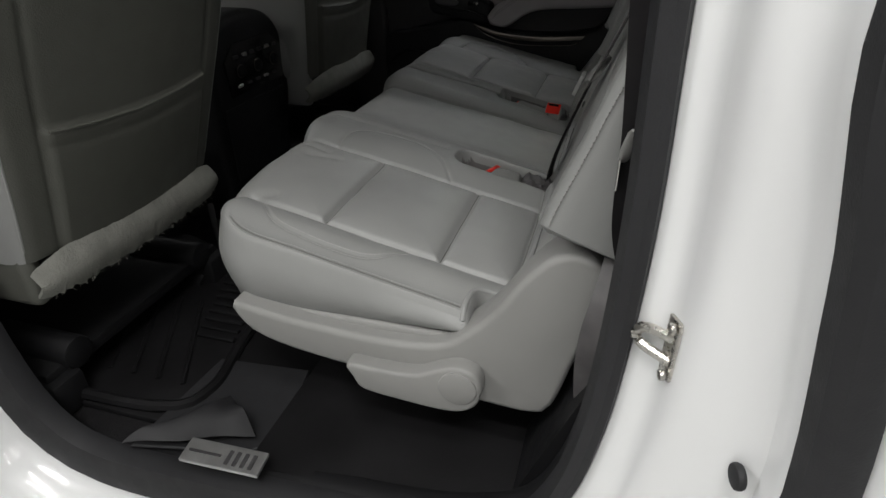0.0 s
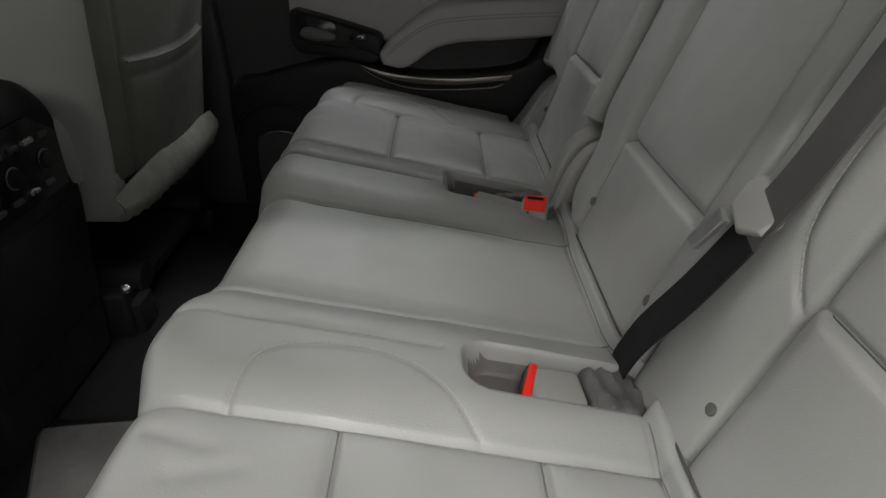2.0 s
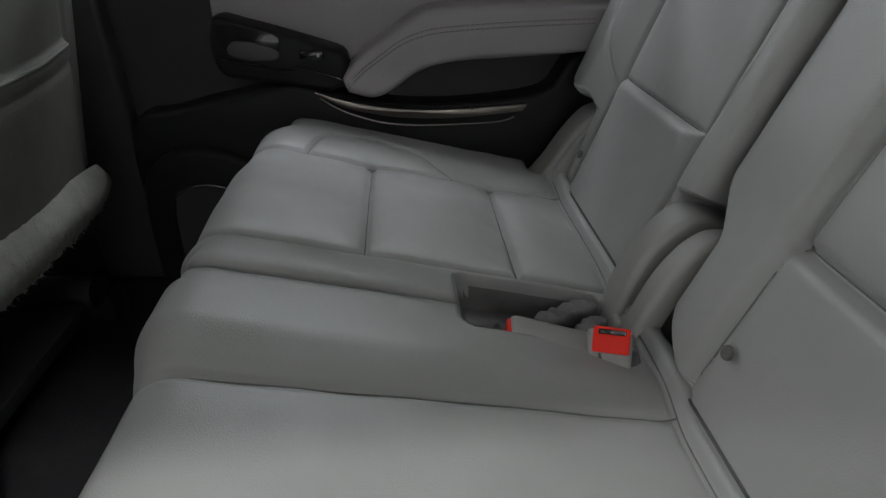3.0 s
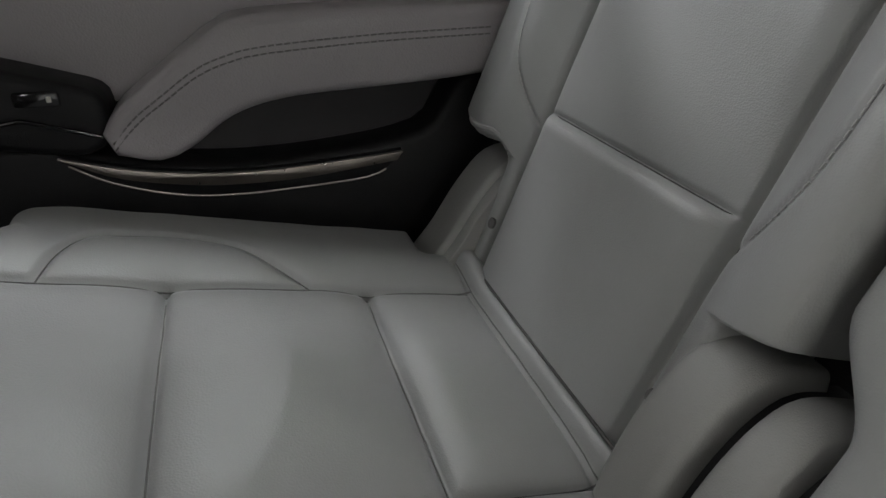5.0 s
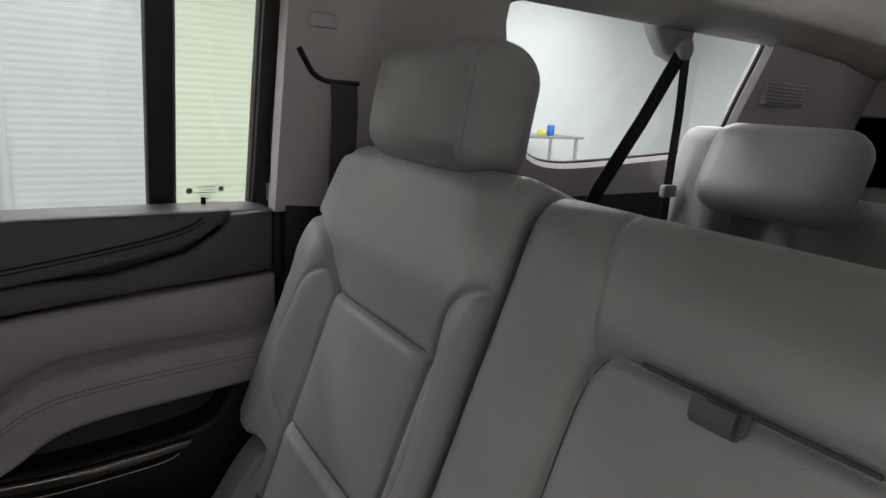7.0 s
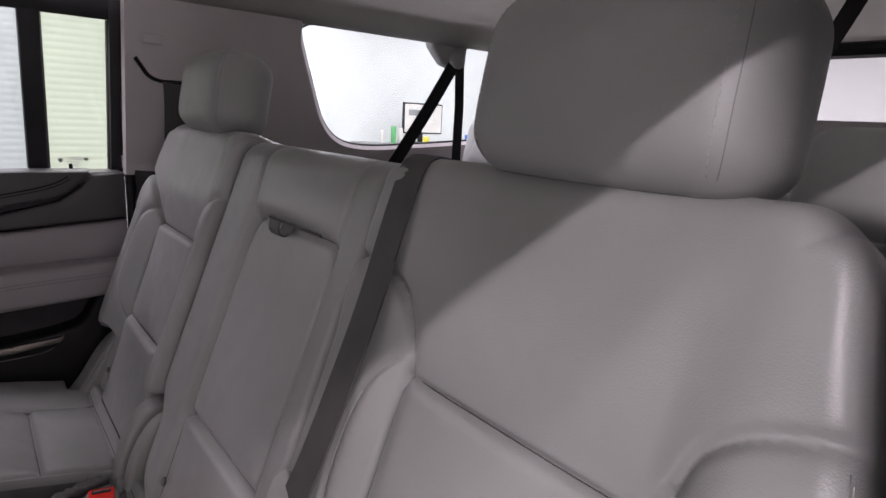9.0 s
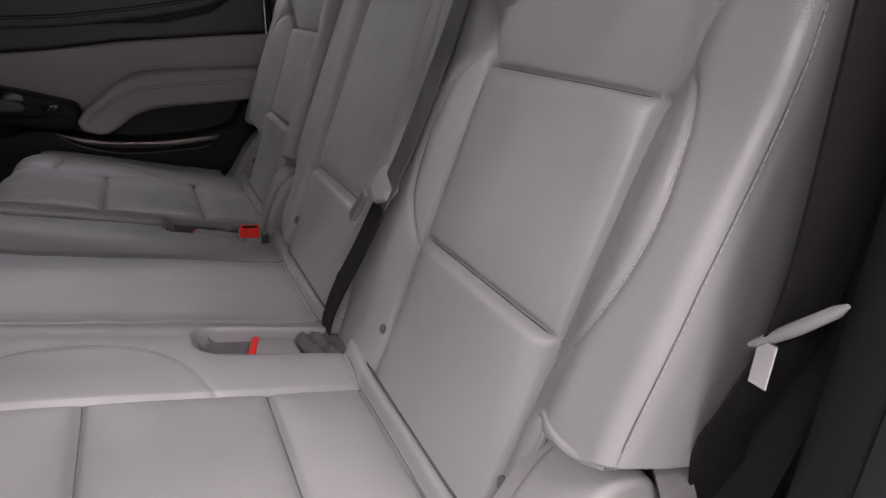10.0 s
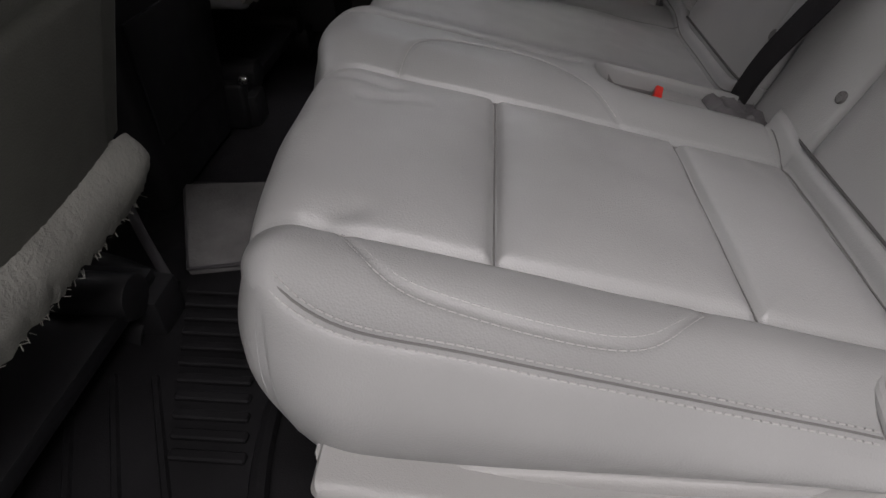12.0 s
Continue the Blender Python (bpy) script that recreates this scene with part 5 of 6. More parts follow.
cup = smooth_path([(-0.585, 0.440, 0), (-0.578, 0.457, 0), (-0.55, 0.457, 0), (-0.520, 0.449, 0), (-0.508, 0.440, 0), (-0.516, 0.430, 0), (-0.56, 0.430, 0)], 0.006, True)
part("cup_pad", prism([(q.x, q.y) for q in cup], "y", 0.6985, 0.705, 0.0025, 3), DOOR_CHARCOAL, pod, "dark grey soft pad in the pull cup")
part("pod_edge", tube(smooth_path([(-0.600, 0.7030, 0.432), (-0.56, 0.7022, 0.424), (-0.50, 0.7022, 0.415), (-0.478, 0.7022, 0.418), (-0.44, 0.7022, 0.407), (-0.412, 0.7030, 0.398)], 0.01), 0.0022, 8), GLOSS_BLACK, pod)
part("window_switch", box((-0.478, 0.700, 0.430), (-0.440, 0.708, 0.444), 0.003, 2), GLOSS_BLACK, pod)
part("switch_lamp", box((-0.450, 0.6985, 0.435), (-0.446, 0.7005, 0.440), 0.0005, 1), PAPER, pod)
# humped pocket low in the front corner of the door
hump = smooth_path([(-0.78, 0.02, 0), (-0.775, 0.20, 0), (-0.735, 0.262, 0), (-0.67, 0.280, 0), (-0.60, 0.262, 0), (-0.55, 0.21, 0), (-0.53, 0.02, 0)], 0.015)
spk = part("pocket_surround", prism([(q.x, q.y) for q in hump], "y", 0.715, 0.745, 0.012, 4), BLACK_PLASTIC, door, "black pocket surround with a bright rim")
rim = smooth_path([(-0.730, 0.03, 0), (-0.725, 0.17, 0), (-0.705, 0.205, 0), (-0.66, 0.215, 0), (-0.615, 0.20, 0), (-0.595, 0.16, 0), (-0.585, 0.03, 0)], 0.01)
part("rim", tube([(q.x, 0.714, q.y) for q in rim], 0.0022, 8), CHROME, spk, "thin bright rim")
part("grille", prism([(q.x, q.y) for q in rim], "y", 0.7125, 0.716, 0.001, 1), CHARCOAL, spk)
# lock button
lock = part("lock_button", cyl((-0.055, 0.815, 0.708), (0, 0, 1), 0.004, 0.03, 12, 0.001), BLACK_PLASTIC, door)
part("bezel", cyl((-0.055, 0.815, 0.701), (0, 0, 1), 0.010, 0.004, 16, 0.001), BLACK_PLASTIC, lock)
# window frame and panes
part("window_frame", box((-0.133, 0.842, 0.69), (-0.094, 0.872, 1.10), 0.005, 2, None, Matrix.Translation((0, 0.85, 0.69)) @ pose(0, 0, 0, 15, 0, 0) @ Matrix.Translation((0, -0.85, -0.69))), RUBBER, door, "black window divider")
part("window_frame", box((0.028, 0.838, 0.69), (0.062, 0.885, 1.10), 0.005, 2, None, Matrix.Translation((0, 0.85, 0.69)) @ pose(0, 0, 0, 15, 0, 0) @ Matrix.Translation((0, -0.85, -0.69))), RUBBER, door, "black window post")
lean9 = Matrix.Translation((0, 0.86, 0.69)) @ pose(0, 0, 0, 15, 0, 0) @ Matrix.Translation((0, -0.86, -0.69))
part("window_frame", box((-0.80, 0.842, 1.05), (0.05, 0.885, 1.12), 0.005, 2, None, lean9), RUBBER, door)
p1 = part("pane", box((-0.80, 0.858, 0.68), (-0.125, 0.862, 1.07), 0, 1, None, lean9), GLASS_DOOR, door, "clear window pane", smooth=False)
p2 = part("pane", box((-0.10, 0.858, 0.68), (0.035, 0.862, 1.07), 0, 1, None, lean9), GLASS_GREEN, door, "green tinted quarter pane", smooth=False)
part("gasket", tube([Vector(lean9 @ Vector(q)) for q in ((-0.096, 0.852, 1.06), (-0.094, 0.852, 0.702), (0.029, 0.852, 0.702), (0.029, 0.852, 1.06))], 0.004, 8), RUBBER, door)
for k, (z, x0, x1) in enumerate(((0.737, -0.058, -0.028), (0.732, -0.052, -0.028), (0.727, -0.060, -0.030), (0.722, -0.056, -0.034), (0.717, -0.050, -0.034))):
    part("etched_mark", box((x0, 0.8552, z), (x1, 0.8562, z + 0.0016), 0, 1, None, lean9), LABEL_GREY, door, smooth=False)
part("etched_mark", cyl(lean9 @ Vector((-0.070, 0.8558, 0.731)), (0, 1, 0), 0.005, 0.0008, 16), LABEL_GREY, door)
part("etched_mark", box((-0.024, 0.8552, 0.730), (-0.016, 0.8562, 0.738), 0, 1, None, lean9), LABEL_GREY, door, smooth=False)
for p in (p1, p2):
    p.visible_shadow = False
door_seal = part("door_seal", tube(smooth_path([(0.062, 0.80, 0.0), (0.064, 0.80, 0.30), (0.062, 0.80, 0.70), (0.058, 0.78, 1.08)], 0.05), 0.012, 8), RUBBER)
tagged(door_seal, "black rubber door seal beside the pillar", "door seal", kind="structure")

# ---- side walls, pillars, roof ----


def side_wall(s):
    """Inner trim behind the rear door of one side: light pillar, dark lower wall, long side window."""
    name = "wall_far" if s > 0 else "wall_near"
    bm = bmesh.new()
    in_y = 0.775 if s > 0 else 0.725
    a, b = sorted((s * in_y, s * (in_y + 0.05)))
    box((0.068 if s > 0 else 0.105, a, -0.05), (2.0, b, 0.712 if s > 0 else 0.745), 0, 1, bm)
    w = part(name, bm, CHARCOAL if s > 0 else BLACK_PLASTIC, None, smooth=False)
    tagged(w, "charcoal lower side trim of the car", "wall", kind="structure")
    # upper trim with the long window through it
    outer = [(0.050, 0.700), (0.050, 1.20), (2.02, 1.20), (2.02, 0.700)]
    hole = [(q.x, q.y) for q in smooth_path([(x, z, 0) for x, z in ((0.503, 0.941), (0.546, 0.845), (0.600, 0.794), (0.673, 0.776), (0.80, 0.777), (1.08, 0.795), (1.235, 0.806), (1.275, 0.835), (1.290, 0.93), (1.314, 1.06), (1.312, 1.104), (1.27, 1.124), (1.04, 1.115), (0.75, 1.102), (0.53, 1.092), (0.468, 1.082), (0.456, 1.060), (0.478, 1.0))], 0.02, True)]
    bm = bmesh.new()
    n = len(hole)
    rings = []
    cx, cz = 0.92, 0.945

    def outward(x, z):
        dx, dz = x - cx, z - cz
        k = min((1.10 if dx > 0 else 0.87 if s > 0 else 0.815) / max(abs(dx), 1e-6), 0.255 / max(abs(dz), 1e-6) if dz > 0 else (0.245 if s > 0 else 0.202) / max(abs(dz), 1e-6))
        return cx + dx * k, cz + dz * k
    for kind in range(5):
        ring = []
        for x, z in hole:
            if kind == 0:
                p = (*outward(x, z), in_y)
            elif kind == 1:
                p = (cx + (x - cx) * 1.035, cz + (z - cz) * 1.06, in_y)
            elif kind == 2:
                p = (x, z, in_y + 0.015)
            elif kind == 3:
                p = (x, z, in_y + 0.040)
            else:
                p = (*outward(x, z), in_y + 0.050)
            tumble = 0.25 * max(p[1] - 0.75, 0)
            ring.append(bm.verts.new((p[0], s * (p[2] - tumble), p[1])))
        rings.append(ring)
    for r0, r1 in zip(rings[:-1], rings[1:]):
        for k in range(n):
            bm.faces.new((r0[k], r0[(k + 1) % n], r1[(k + 1) % n], r1[k]))
    bmesh.ops.recalc_face_normals(bm, faces=bm.faces[:])
    up = part("pillar_" + ("far" if s > 0 else "near"), bm, LIGHT_TRIM)
    tagged(up, "light grey upper side trim round the long side window", "wall", kind="structure")
    x0, z0 = (0.050, 0.700) if s > 0 else (0.105, 0.743)
    filler = prism([(x0, z0), (x0, 1.20), (0.45, 1.20), (0.45, z0)], "y", 0.004, 0.04)
    for v in filler.verts:
        v.co.y = s * (in_y + v.co.y - 0.25 * max(v.co.z - 0.75, 0))
    bmesh.ops.recalc_face_normals(filler, faces=filler.faces[:])
    part("pillar_core", filler, LIGHT_TRIM, up, smooth=False)
    pane = prism(hole, "y", 0.0, 0.004)
    for v in pane.verts:
        v.co.y = s * (in_y + 0.034 + v.co.y - 0.25 * max(v.co.z - 0.75, 0))
    bmesh.ops.recalc_face_normals(pane, faces=pane.faces[:])
    win = part("window_" + ("2" if s > 0 else "3"), pane, GLASS, None, smooth=False)
    tagged(win, "clear long side window of the load space", "window", kind="structure")
    win.visible_shadow = False
    rim = part("seal", tube([(x, s * (in_y + 0.024 - 0.25 * max(z - 0.75, 0)), z) for x, z in hole], 0.006, 8, None, True), RUBBER, win, "black rubber window seal")
    return win


side_wall(1)
side_wall(-1)
# added black panel, keeps the lit load space from showing through the gap
closing = prism([(0.60, -0.44), (0.60, 0.30), (0.728, 0.30), (0.728, -0.44)], "x", -0.125, -0.105)
for v in closing.verts:
    q = on_back(v.co.y, v.co.z, v.co.x)
    v.co = Vector((q[0], -q[1], q[2]))
bmesh.ops.recalc_face_normals(closing, faces=closing.faces[:])
closing = part("trim", closing, BLACK_PLASTIC, None, smooth=False)
tagged(closing, "black panel added to darken the gap behind the bench beside the doorway", "trim", kind="structure")

# belt slot and belt on the far pillar
far_belt = thing("seat_belt", "dark grey seat belt running from a slot in the pillar", "seat belt", "belts", at=(0.14, 0.73, 0.45))
slot = smooth_path([(x, 0.774 - 0.25 * (z - 0.75), z) for x, z in ((0.070, 0.962), (0.082, 0.945), (0.098, 0.925), (0.120, 0.916), (0.150, 0.915), (0.176, 0.915))], 0.006)
part("slot", tube(slot, 0.005, 8), GLOSS_BLACK, far_belt, "black curved belt slot")
part("webbing", strap(smooth_path([(0.150, 0.731, 0.914), (0.150, 0.726, 0.86), (0.142, 0.724, 0.72), (0.125, 0.72, 0.55), (0.10, 0.72, 0.40)], 0.02), 0.047, 0.0022, (1, 0.1, 0)), WEBBING, far_belt)
cap = thing("airbag_cover", "small light grey airbag cover on the pillar", "airbag cover", at=(0.105, 0.74, 1.0))
part("cover", box((0.085, 0.702, 0.992), (0.125, 0.714, 1.012), 0.003, 2), LIGHT_TRIM, cap)

roof_bm = bmesh.new()
rows = []
for x in np.linspace(-1.6, 2.05, 12):
    rows.append([roof_bm.verts.new((x, y, 1.215 - 0.135 * (abs(y) / 0.70) ** 4 - 0.05 * max(0, (x - 1.4) / 0.65) ** 2)) for y in np.linspace(-0.70, 0.70, 25)])
for a, b in zip(rows[:-1], rows[1:]):
    for j in range(24):
        roof_bm.faces.new((a[j], a[j + 1], b[j + 1], b[j]))
bmesh.ops.solidify(roof_bm, geom=roof_bm.faces[:], thickness=0.05)
roof = part("ceiling", roof_bm, HEADLINER)
tagged(roof, "grey cloth headliner of the car", "ceiling", kind="structure")

# front part of the closed shell
for s, nm in ((1, "far"), (-1, "near")):
    a, b = sorted((s * 0.80, s * 0.87))
    bm = box((-1.62, a, -0.05), (-0.80 if s > 0 else -0.84, b, 0.70), 0, 1)
    box((-0.86, a, 0.69), (-0.78 if s > 0 else -0.83, b, 1.14), 0, 1, bm)
    w = part("wall_front_" + nm, bm, CHARCOAL, None, smooth=False)
    tagged(w, "dark side trim of the front doors", "wall", kind="structure")
bulk = part("wall_front", box((-1.66, -0.87, -0.05), (-1.60, 0.87, 0.72), 0, 1), CHARCOAL, None, smooth=False)
tagged(bulk, "dark front bulkhead of the cabin", "wall", kind="structure")
# B pillar trim by the far front seat
bp = part("pillar_b", prism([(-0.90, 0.0), (-0.92, 0.5), (-0.90, 1.15), (-0.80, 1.15), (-0.79, 0.5), (-0.77, 0.0)], "y", 0.755, 0.80, 0.012, 3), CHARCOAL)
tagged(bp, "charcoal trim of the middle pillar", "pillar", kind="structure")
# tailgate with its window
tg = bmesh.new()
for lo, hi in (((2.0, -0.84, -0.05), (2.06, 0.84, 0.925)), ((2.0, -0.84, 0.70), (2.06, -0.56, 1.22)), ((2.0, 0.53, 0.70), (2.06, 0.84, 1.22)), ((2.0, -0.63, 1.135), (2.06, 0.63, 1.22))):
    box(lo, hi, 0, 1, tg)
tail = part("wall_rear", tg, LIGHT_TRIM, None, smooth=False)
tagged(tail, "grey inner trim of the tailgate", "wall", kind="structure")
tail_frame = part("trim", tube(smooth_path([(1.995, -0.57, 0.94), (1.995, -0.56, 1.12), (1.995, -0.50, 1.142), (1.995, 0.47, 1.142), (1.995, 0.53, 1.12), (1.995, 0.54, 0.94)], 0.05), 0.026, 8), BLACK_PLASTIC)
tagged(tail_frame, "black frame of the tailgate window", "trim", kind="structure")
for k, (y, z) in enumerate(((0.80, 1.07),)):
    vent = thing("trim_vent", "grey vent grille in the rear pillar", "vent", at=(1.46, 0.72, 0.96))
    part("frame", box((1.36, 0.712, 0.936), (1.57, 0.726, 1.0), 0.004, 2), LIGHT_TRIM, vent)
    for i in range(6):
        part("slat", box((1.37, 0.7095, 0.941 + 0.0095 * i), (1.56, 0.714, 0.946 + 0.0095 * i), 0.001, 1), GREY_PLASTIC, vent)

# third row belts, one each side


def third_belt(s):
    b = thing("seat_belt", "black third-row seat belt on a grey roof guide", "seat belt", "belts", at=(1.0, s * 0.70, 0.6))
    part("guide", prism([(0.84, 1.16), (1.015, 1.16), (1.008, 1.09), (0.995, 1.03), (0.965, 1.012), (0.915, 1.025), (0.872, 1.07)], "y", *sorted((s * 0.70, s * 0.745)), 0.012, 3), GREY_PLASTIC, b, "grey belt guide")
    part("ring", cyl((0.957, s * 0.692, 1.040), (0, 1, 0), 0.026, 0.02, 24, 0.005), GREY_PLASTIC, b)
    part("webbing", strap([Vector((0.935, s * 0.686, 1.02)), Vector((0.845, s * 0.69, 0.88)), Vector((0.74, s * 0.70, 0.725)), Vector((0.67, s * 0.70, 0.60))], 0.042, 0.002, (1, 0, 0.3)), BLACK_WEB, b)
    part("webbing", strap([Vector((0.965, s * 0.69, 1.03)), Vector((0.972, s * 0.69, 0.90)), Vector((0.970, s * 0.69, 0.72)), Vector((0.960, s * 0.68, 0.60))], 0.042, 0.002, (1, 0.2, 0)), BLACK_WEB, b)
    part("tongue", box((0.935, s * 0.680 - 0.008, 0.705), (0.985, s * 0.680 + 0.008, 0.735), 0.006, 2), GREY_PLASTIC, b, "grey belt tongue")


third_belt(1)
third_belt(-1)
roof_belt = thing("seat_belt", "black third-row seat belt hanging from the headliner", "seat belt", "belts", at=(1.25, -0.2, 0.6))
part("webbing", strap([Vector((1.20, -0.290, 1.185)), Vector((1.20, -0.228, 1.046)), Vector((1.20, -0.174, 0.929)), Vector((1.21, -0.10, 0.78))], 0.044, 0.002, (0.3, 1, 0)), BLACK_WEB, roof_belt)
part("guide", box((1.16, -0.33, 1.168), (1.24, -0.25, 1.21), 0.01, 2), GREY_PLASTIC, roof_belt, "grey belt guide in the headliner")

# third-row seats


def third_seat(s):
    t = thing("third_row_seat", "dark grey third-row seat with a rounded head restraint", "car seat", "third-row seats", at=(1.15, s * 0.42, 0.0))
    part("cushion", box((0.70, s * 0.40 - 0.28, -0.006), (1.10, s * 0.40 + 0.28, 0.32), 0.05, 4), LEATHER_B, t)
    part("backrest", box((-0.06, s * 0.40 - 0.27, 0.0), (0.06, s * 0.40 + 0.27, 0.45), 0.045, 4, None, Matrix.Translation((1.10, 0, 0.30)) @ pose(0, 0, 0, 0, 14, 0)), LEATHER_B, t)
    part("side_bolster", box((-0.05, min(s * 0.585, s * 0.735), 0.0), (0.07, max(s * 0.585, s * 0.735), 0.575), 0.045, 5, None, Matrix.Translation((0.97, 0, 0.31)) @ pose(0, 0, 0, 0, 12, 0)), LEATHER, t, "raised grey leather side bolster")
    part("back_shell", box((0.055, s * 0.40 - 0.26, 0.0), (0.085, s * 0.40 + 0.26, 0.43), 0.012, 2, None, Matrix.Translation((1.10, 0, 0.30)) @ pose(0, 0, 0, 0, 14, 0)), CHARCOAL, t)
    head = part("head_restraint", box((-0.055, s * 0.455 - 0.158, -0.105), (0.055, s * 0.455 + 0.158, 0.095), 0.052, 6, None, Matrix.Translation((1.0, 0, 0.795)) @ pose(0, 0, 0, 0, 24, 0)), LEATHER, t, "padded grey leather head restraint")
    for dy in (-0.06, 0.06):
        part("post", tube([(1.08, s * 0.46 + dy, 0.72), (1.19, s * 0.46 + dy, 0.80)], 0.006, 8), CHROME, head)


third_seat(1)
third_seat(-1)

# ---- open doorway: painted body side with seals ----
LOOP = [(0.041, 0.98), (0.044, 0.80), (0.046, 0.64), (0.050, 0.50), (0.047, 0.37), (0.038, 0.26), (0.018, 0.16), (-0.02, 0.080), (-0.08, 0.042), (-0.18, 0.020), (-0.35, 0.008), (-0.54, -0.004), (-0.65, -0.002),
        (-0.712, 0.024), (-0.750, 0.080), (-0.772, 0.165), (-0.788, 0.30), (-0.792, 0.50), (-0.790, 0.75), (-0.77, 0.945), (-0.71, 1.018), (-0.58, 1.032), (-0.10, 1.036), (-0.01, 1.03)]
loop = [(q.x, q.y) for q in smooth_path([(a, b, 0) for a, b in LOOP], 0.025, True)]


TURN_OUT = 1 if sum((loop[k][0] * loop[(k + 1) % len(loop)][1] - loop[(k + 1) % len(loop)][0] * loop[k][1]) for k in range(len(loop))) < 0 else -1


def ring_out(o, y, wide=0.0):
    """The doorway's outline, widened by o, at depth y."""
    n, out = len(loop), []
    for k, (x, z) in enumerate(loop):
        ax, az = loop[(k - 2) % n]
        bx, bz = loop[(k + 2) % n]
        d = Vector((bx - ax, bz - az)).normalized()
        more = wide * float(sstep(0.02, -0.25, np.array(x)) * sstep(0.30, 0.03, np.array(z)))
        if x > 0:
            more += float(np.interp(z, [0.2, 0.34, 0.39, 0.47, 0.53, 0.63], [0.060, 0.050, 0.043, 0.030, 0.022, 0.006]) * sstep(0.030, 0.078, np.array(abs(o))))
        zz = z + (o + TURN_OUT * more) * d.x
        out.append(Vector((x - (o + TURN_OUT * more) * d.y, y + 0.35 * max(zz - 0.70, 0), zz)))
    return out


def loft(profile, name, material):
    bm = bmesh.new()
    rings = [[bm.verts.new(q) for q in ring_out(TURN_OUT * o, y, w)] for o, y, w in profile]
    n = len(loop)
    for a, b in zip(rings[:-1], rings[1:]):
        for k in range(n):
            bm.faces.new((a[k], a[(k + 1) % n], b[(k + 1) % n], b[k]))
    bmesh.ops.recalc_face_normals(bm, faces=bm.faces[:])
    return bm


jamb = thing("car_body_side", "white painted car body round the open rear doorway", "car body", kind="structure", at=(-0.3, -0.85, -0.3))
prof = [(0.03, -0.755, 0), (-0.002, -0.757, 0), (-0.006, -0.765, 0), (-0.006, -0.785, 0), (0.004, -0.800, 0)]
for up, mt, lab in ((False, BLACK_PLASTIC, "black plastic doorway trim"), (True, LIGHT_TRIM, "light grey upper pillar trim")):
    bm = loft(prof, "t", mt)
    bmesh.ops.delete(bm, geom=[f for f in bm.faces if (f.calc_center_median().z > 0.742 and f.calc_center_median().x > -0.3) != up or f.calc_center_median().x < -0.6], context="FACES")
    part("inner_trim", bm, mt, jamb, lab)
part("door_seal", loft([(-0.008, -0.790, 0), (-0.012, -0.804, 0), (-0.006, -0.822, 0), (0.004, -0.828, 0.02), (0.012, -0.826, 0.04), (0.016, -0.815, 0.045), (0.014, -0.80, 0.045)], "t", RUBBER), RUBBER, jamb, "black rubber door seal")
part("painted_frame", loft([(0.012, -0.808, 0.04), (0.016, -0.818, 0.04), (0.024, -0.822, 0.045), (0.032, -0.824, 0.045), (0.037, -0.829, 0.045), (0.040, -0.840, 0.045), (0.044, -0.856, 0.045), (0.050, -0.868, 0.045), (0.058, -0.875, 0.045), (0.068, -0.879, 0.045),
                            (0.074, -0.887, 0.045), (0.077, -0.90, 0.045), (0.081, -0.912, 0.045), (0.088, -0.918, 0.045)], "t", PAINT), PAINT, jamb, "glossy white painted doorway frame")
part("outer_seal", loft([(0.080, -0.912, 0.045), (0.084, -0.930, 0.045), (0.094, -0.937, 0.045), (0.110, -0.936, 0.045), (0.120, -0.930, 0.045), (0.124, -0.92, 0.045)], "t", RUBBER), RUBBER, jamb, "black outer rubber seal")
part("outer_panel", loft([(0.114, -0.915, 0.045), (0.126, -0.935, 0.045), (0.140, -0.946, 0.045), (0.17, -0.955, 0.045), (0.32, -0.962, 0.045)], "t", PAINT), PAINT, jamb, "white painted quarter panel")
part("rubber_plug", cyl((0.152, -0.889, 0.312), (-1.0, -0.25, 0), 0.011, 0.008, 24, 0.003), RUBBER, jamb, "oval black rubber plug")
striker = thing("door_striker", "zinc wire door striker bolted to the white frame", "door striker", at=(0.105, -0.84, 0.385))
part("plate", box((-0.002, -0.009, -0.030), (0.002, 0.009, 0.030), 0.0018, 2, None, Matrix.Translation((0.0905, -0.840, 0.388)) @ pose(0, 0, 0, 0, 0, 25)), STEEL, striker, "zinc plate")
part("wire_loop", tube(smooth_path([(0.092, -0.842, 0.399), (0.076, -0.834, 0.400), (0.067, -0.830, 0.398), (0.063, -0.828, 0.391), (0.066, -0.829, 0.383), (0.076, -0.834, 0.379), (0.092, -0.842, 0.376)], 0.004), 0.0045, 10), STEEL, striker, "bright wire loop")
for dz in (-0.024, 0.024):
    part("bolt", cyl((0.087, -0.846, 0.388 + dz), (-1, -0.4, 0), 0.005, 0.005, 12, 0.002), STEEL, striker)

# the open door, swung forward
open_door = thing("car_door", "white rear car door swung wide open", "car door", at=(-0.86, -1.0, 0.0))
om = Matrix.Translation((-0.80, -0.97, 0.0)) @ pose(0, 0, 0, 0, 0, -108)
part("shell", box((0.0, -0.05, -0.08), (0.82, 0.05, 0.68), 0.03, 3, None, om), PAINT, open_door)
part("inner_panel", box((0.04, 0.045, -0.04), (0.78, 0.085, 0.66), 0.02, 3, None, om), CHARCOAL, open_door)
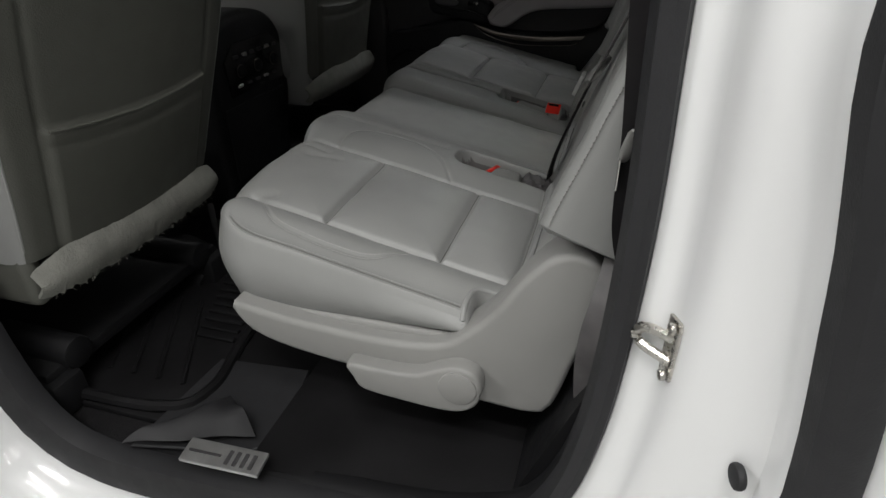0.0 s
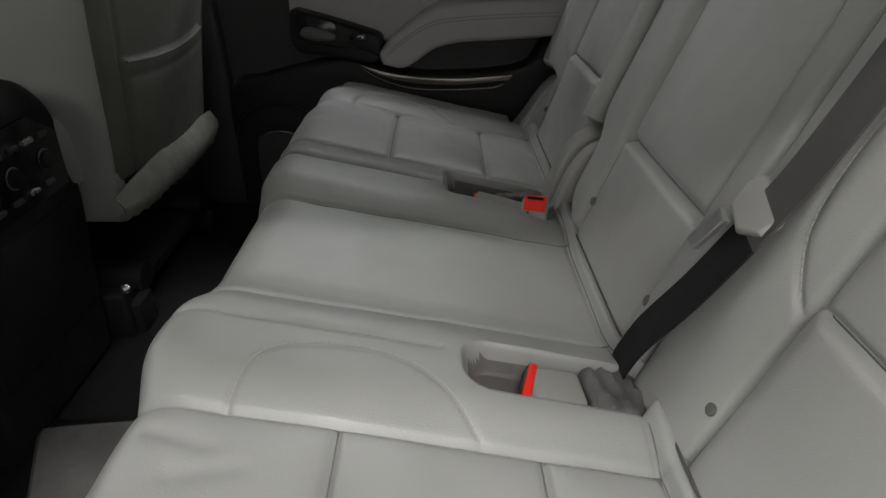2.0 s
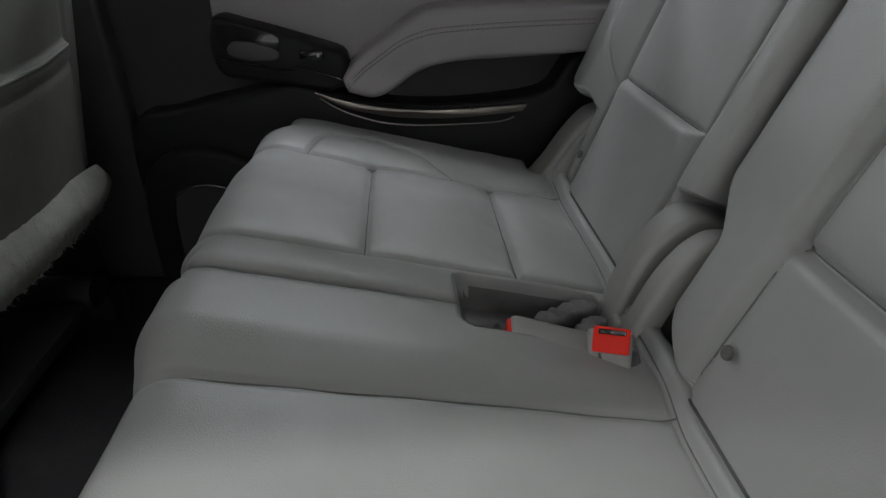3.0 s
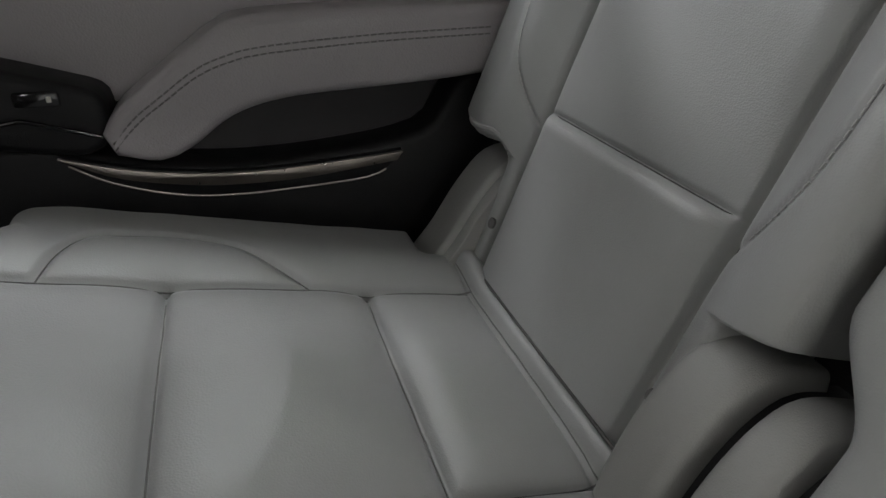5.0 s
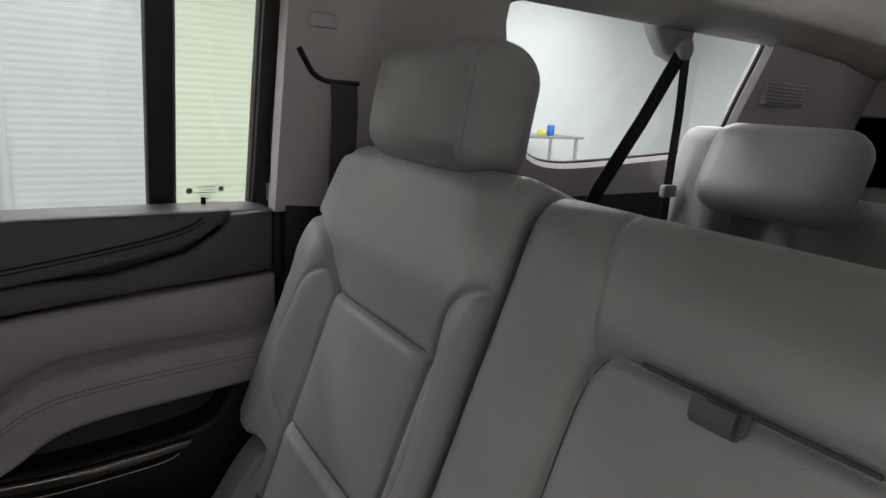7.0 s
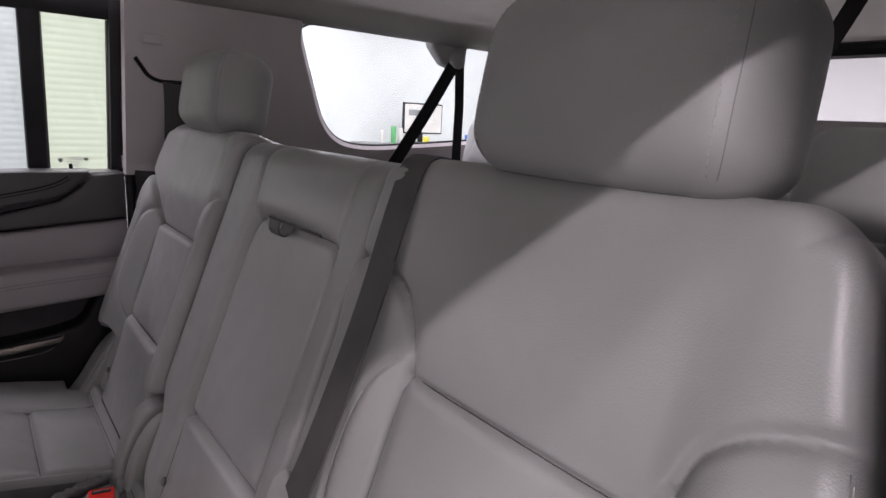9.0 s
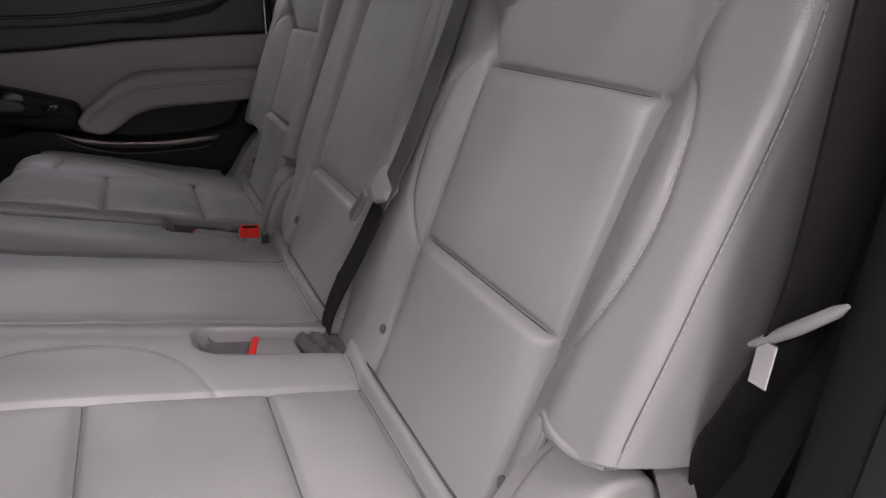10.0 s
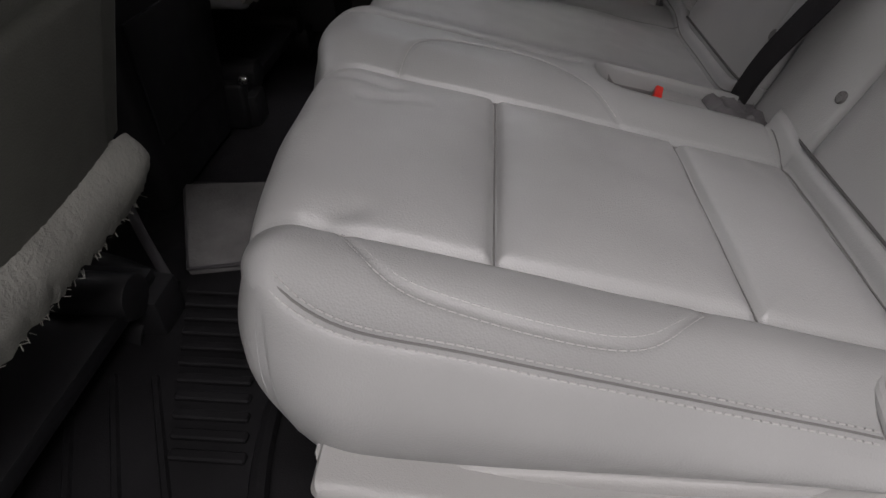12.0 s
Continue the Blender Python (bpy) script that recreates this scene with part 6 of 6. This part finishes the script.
part("seal", tube([om @ Vector(q) for q in ((0.03, 0.055, 0.66), (0.03, 0.055, 0.0), (0.08, 0.055, -0.05), (0.74, 0.055, -0.05), (0.79, 0.055, 0.1), (0.79, 0.055, 0.66))], 0.012, 8), RUBBER, open_door)

# ---- the hall ----
GROUND = -0.62
g = part("floor", box((-8.0, -6.0, GROUND - 0.1), (9.5, 6.5, GROUND), 0, 1), CONCRETE, None, smooth=False)
tagged(g, "grey concrete hall floor", "floor", kind="structure")
for nm, lo, hi in (("wall_north", (-8.0, 6.5, GROUND), (9.5, 6.6, 2.7)), ("wall_south", (-8.0, -6.1, GROUND), (9.5, -6.0, 2.7)), ("wall_east", (9.5, -6.1, GROUND), (9.6, 6.6, 2.7)), ("wall_west", (-8.1, -6.1, GROUND), (-8.0, 6.6, 2.7))):
    tagged(part(nm, box(lo, hi, 0, 1), WALL_WHITE, None, smooth=False), "white painted hall wall", "wall", kind="structure")
# the ceiling is unseen; its grey keeps bounced light in the cabin low
tagged(part("ceiling_hall", box((-8.1, -6.1, 2.7), (9.6, 6.6, 2.8), 0, 1), CONCRETE, None, smooth=False), "unseen hall ceiling, toned grey to cut bounced light", "ceiling", kind="structure")
shutter = thing("roller_shutter", "white ribbed roller shutter in the hall wall", "shutter", at=(1.0, 6.45, GROUND))
bm = bmesh.new()
prof = [(6.5, GROUND)]
for k in range(48):
    z = GROUND + 0.068 * k
    prof += [(6.452, z), (6.447, z + 0.02), (6.447, z + 0.048), (6.452, z + 0.064)]
prof += [(6.452, GROUND + 48 * 0.068), (6.5, GROUND + 48 * 0.068)]
slats = part("slats", prism(prof, "x", -0.55, 2.6), SHUTTER, shutter)
slats["kind"] = "stuff"
part("guide_rail", box((-0.62, 6.42, GROUND), (-0.55, 6.50, 2.65), 0.01, 2), SHUTTER, shutter)
part("guide_rail", box((2.60, 6.42, GROUND), (2.67, 6.50, 2.65), 0.01, 2), SHUTTER, shutter)
column = part("wall_column", box((3.0, 6.15, GROUND), (3.35, 6.5, 1.45), 0.01, 2), SHUTTER)
tagged(column, "pale grey wall column", "column", kind="structure")
desk = thing("desk", "tall grey workbench with thin metal legs by the wall", "desk", at=(4.8, 5.9, GROUND))
part("top", box((3.75, 5.6, 0.50), (5.9, 6.2, 0.53), 0.008, 2), DESK_TOP, desk)
for x in (3.85, 5.8):
    for y in (5.65, 6.15):
        part("leg", box((x - 0.02, y - 0.02, GROUND), (x + 0.02, y + 0.02, 0.50), 0.004, 1), STEEL, desk)
part("brace", tube([(3.85, 5.65, 0.45), (5.8, 5.65, GROUND + 0.1)], 0.012, 6), BLACK_PLASTIC, desk)
monitor = thing("monitor", "flat screen monitor standing on the workbench", "monitor", at=(4.7, 5.95, 0.53))
part("stand", box((4.6, 5.85, 0.53), (4.85, 6.05, 0.55), 0.005, 1), BLACK_PLASTIC, monitor)
part("neck", box((4.69, 5.95, 0.54), (4.75, 6.0, 0.80), 0.005, 1), BLACK_PLASTIC, monitor)
part("bezel", box((4.40, 5.93, 0.66), (5.06, 5.97, 1.07), 0.008, 2), BLACK_PLASTIC, monitor)
part("screen", box((4.42, 5.925, 0.68), (5.04, 5.932, 1.05), 0, 1), PAPER, monitor, "pale screen", smooth=False)
part("window_bar", box((4.48, 5.922, 0.90), (4.72, 5.926, 0.98), 0, 1), DESK_TOP, monitor, smooth=False)
for nm, lab, x, y, r, h, m in (("bottle", "green plastic bottle on the workbench", 4.16, 5.8, 0.035, 0.22, GREEN), ("bottle", "yellow plastic bottle lying by the monitor", 4.62, 5.7, 0.045, 0.10, YELLOW), ("cup", "blue plastic cup on the workbench", 5.45, 5.8, 0.05, 0.14, BLUE),
                               ("bottle", "white plastic bottle on the workbench", 4.30, 5.85, 0.035, 0.20, PAPER), ("bottle", "white plastic bottle on the workbench", 4.05, 5.9, 0.03, 0.16, PAPER), ("cup", "yellow plastic cup on the workbench", 5.25, 5.75, 0.06, 0.07, YELLOW)):
    ob = part(nm, cyl((x, y, 0.53 + h / 2), (0, 0, 1), r, h, 16, 0.01), m)
    tagged(ob, lab, nm)
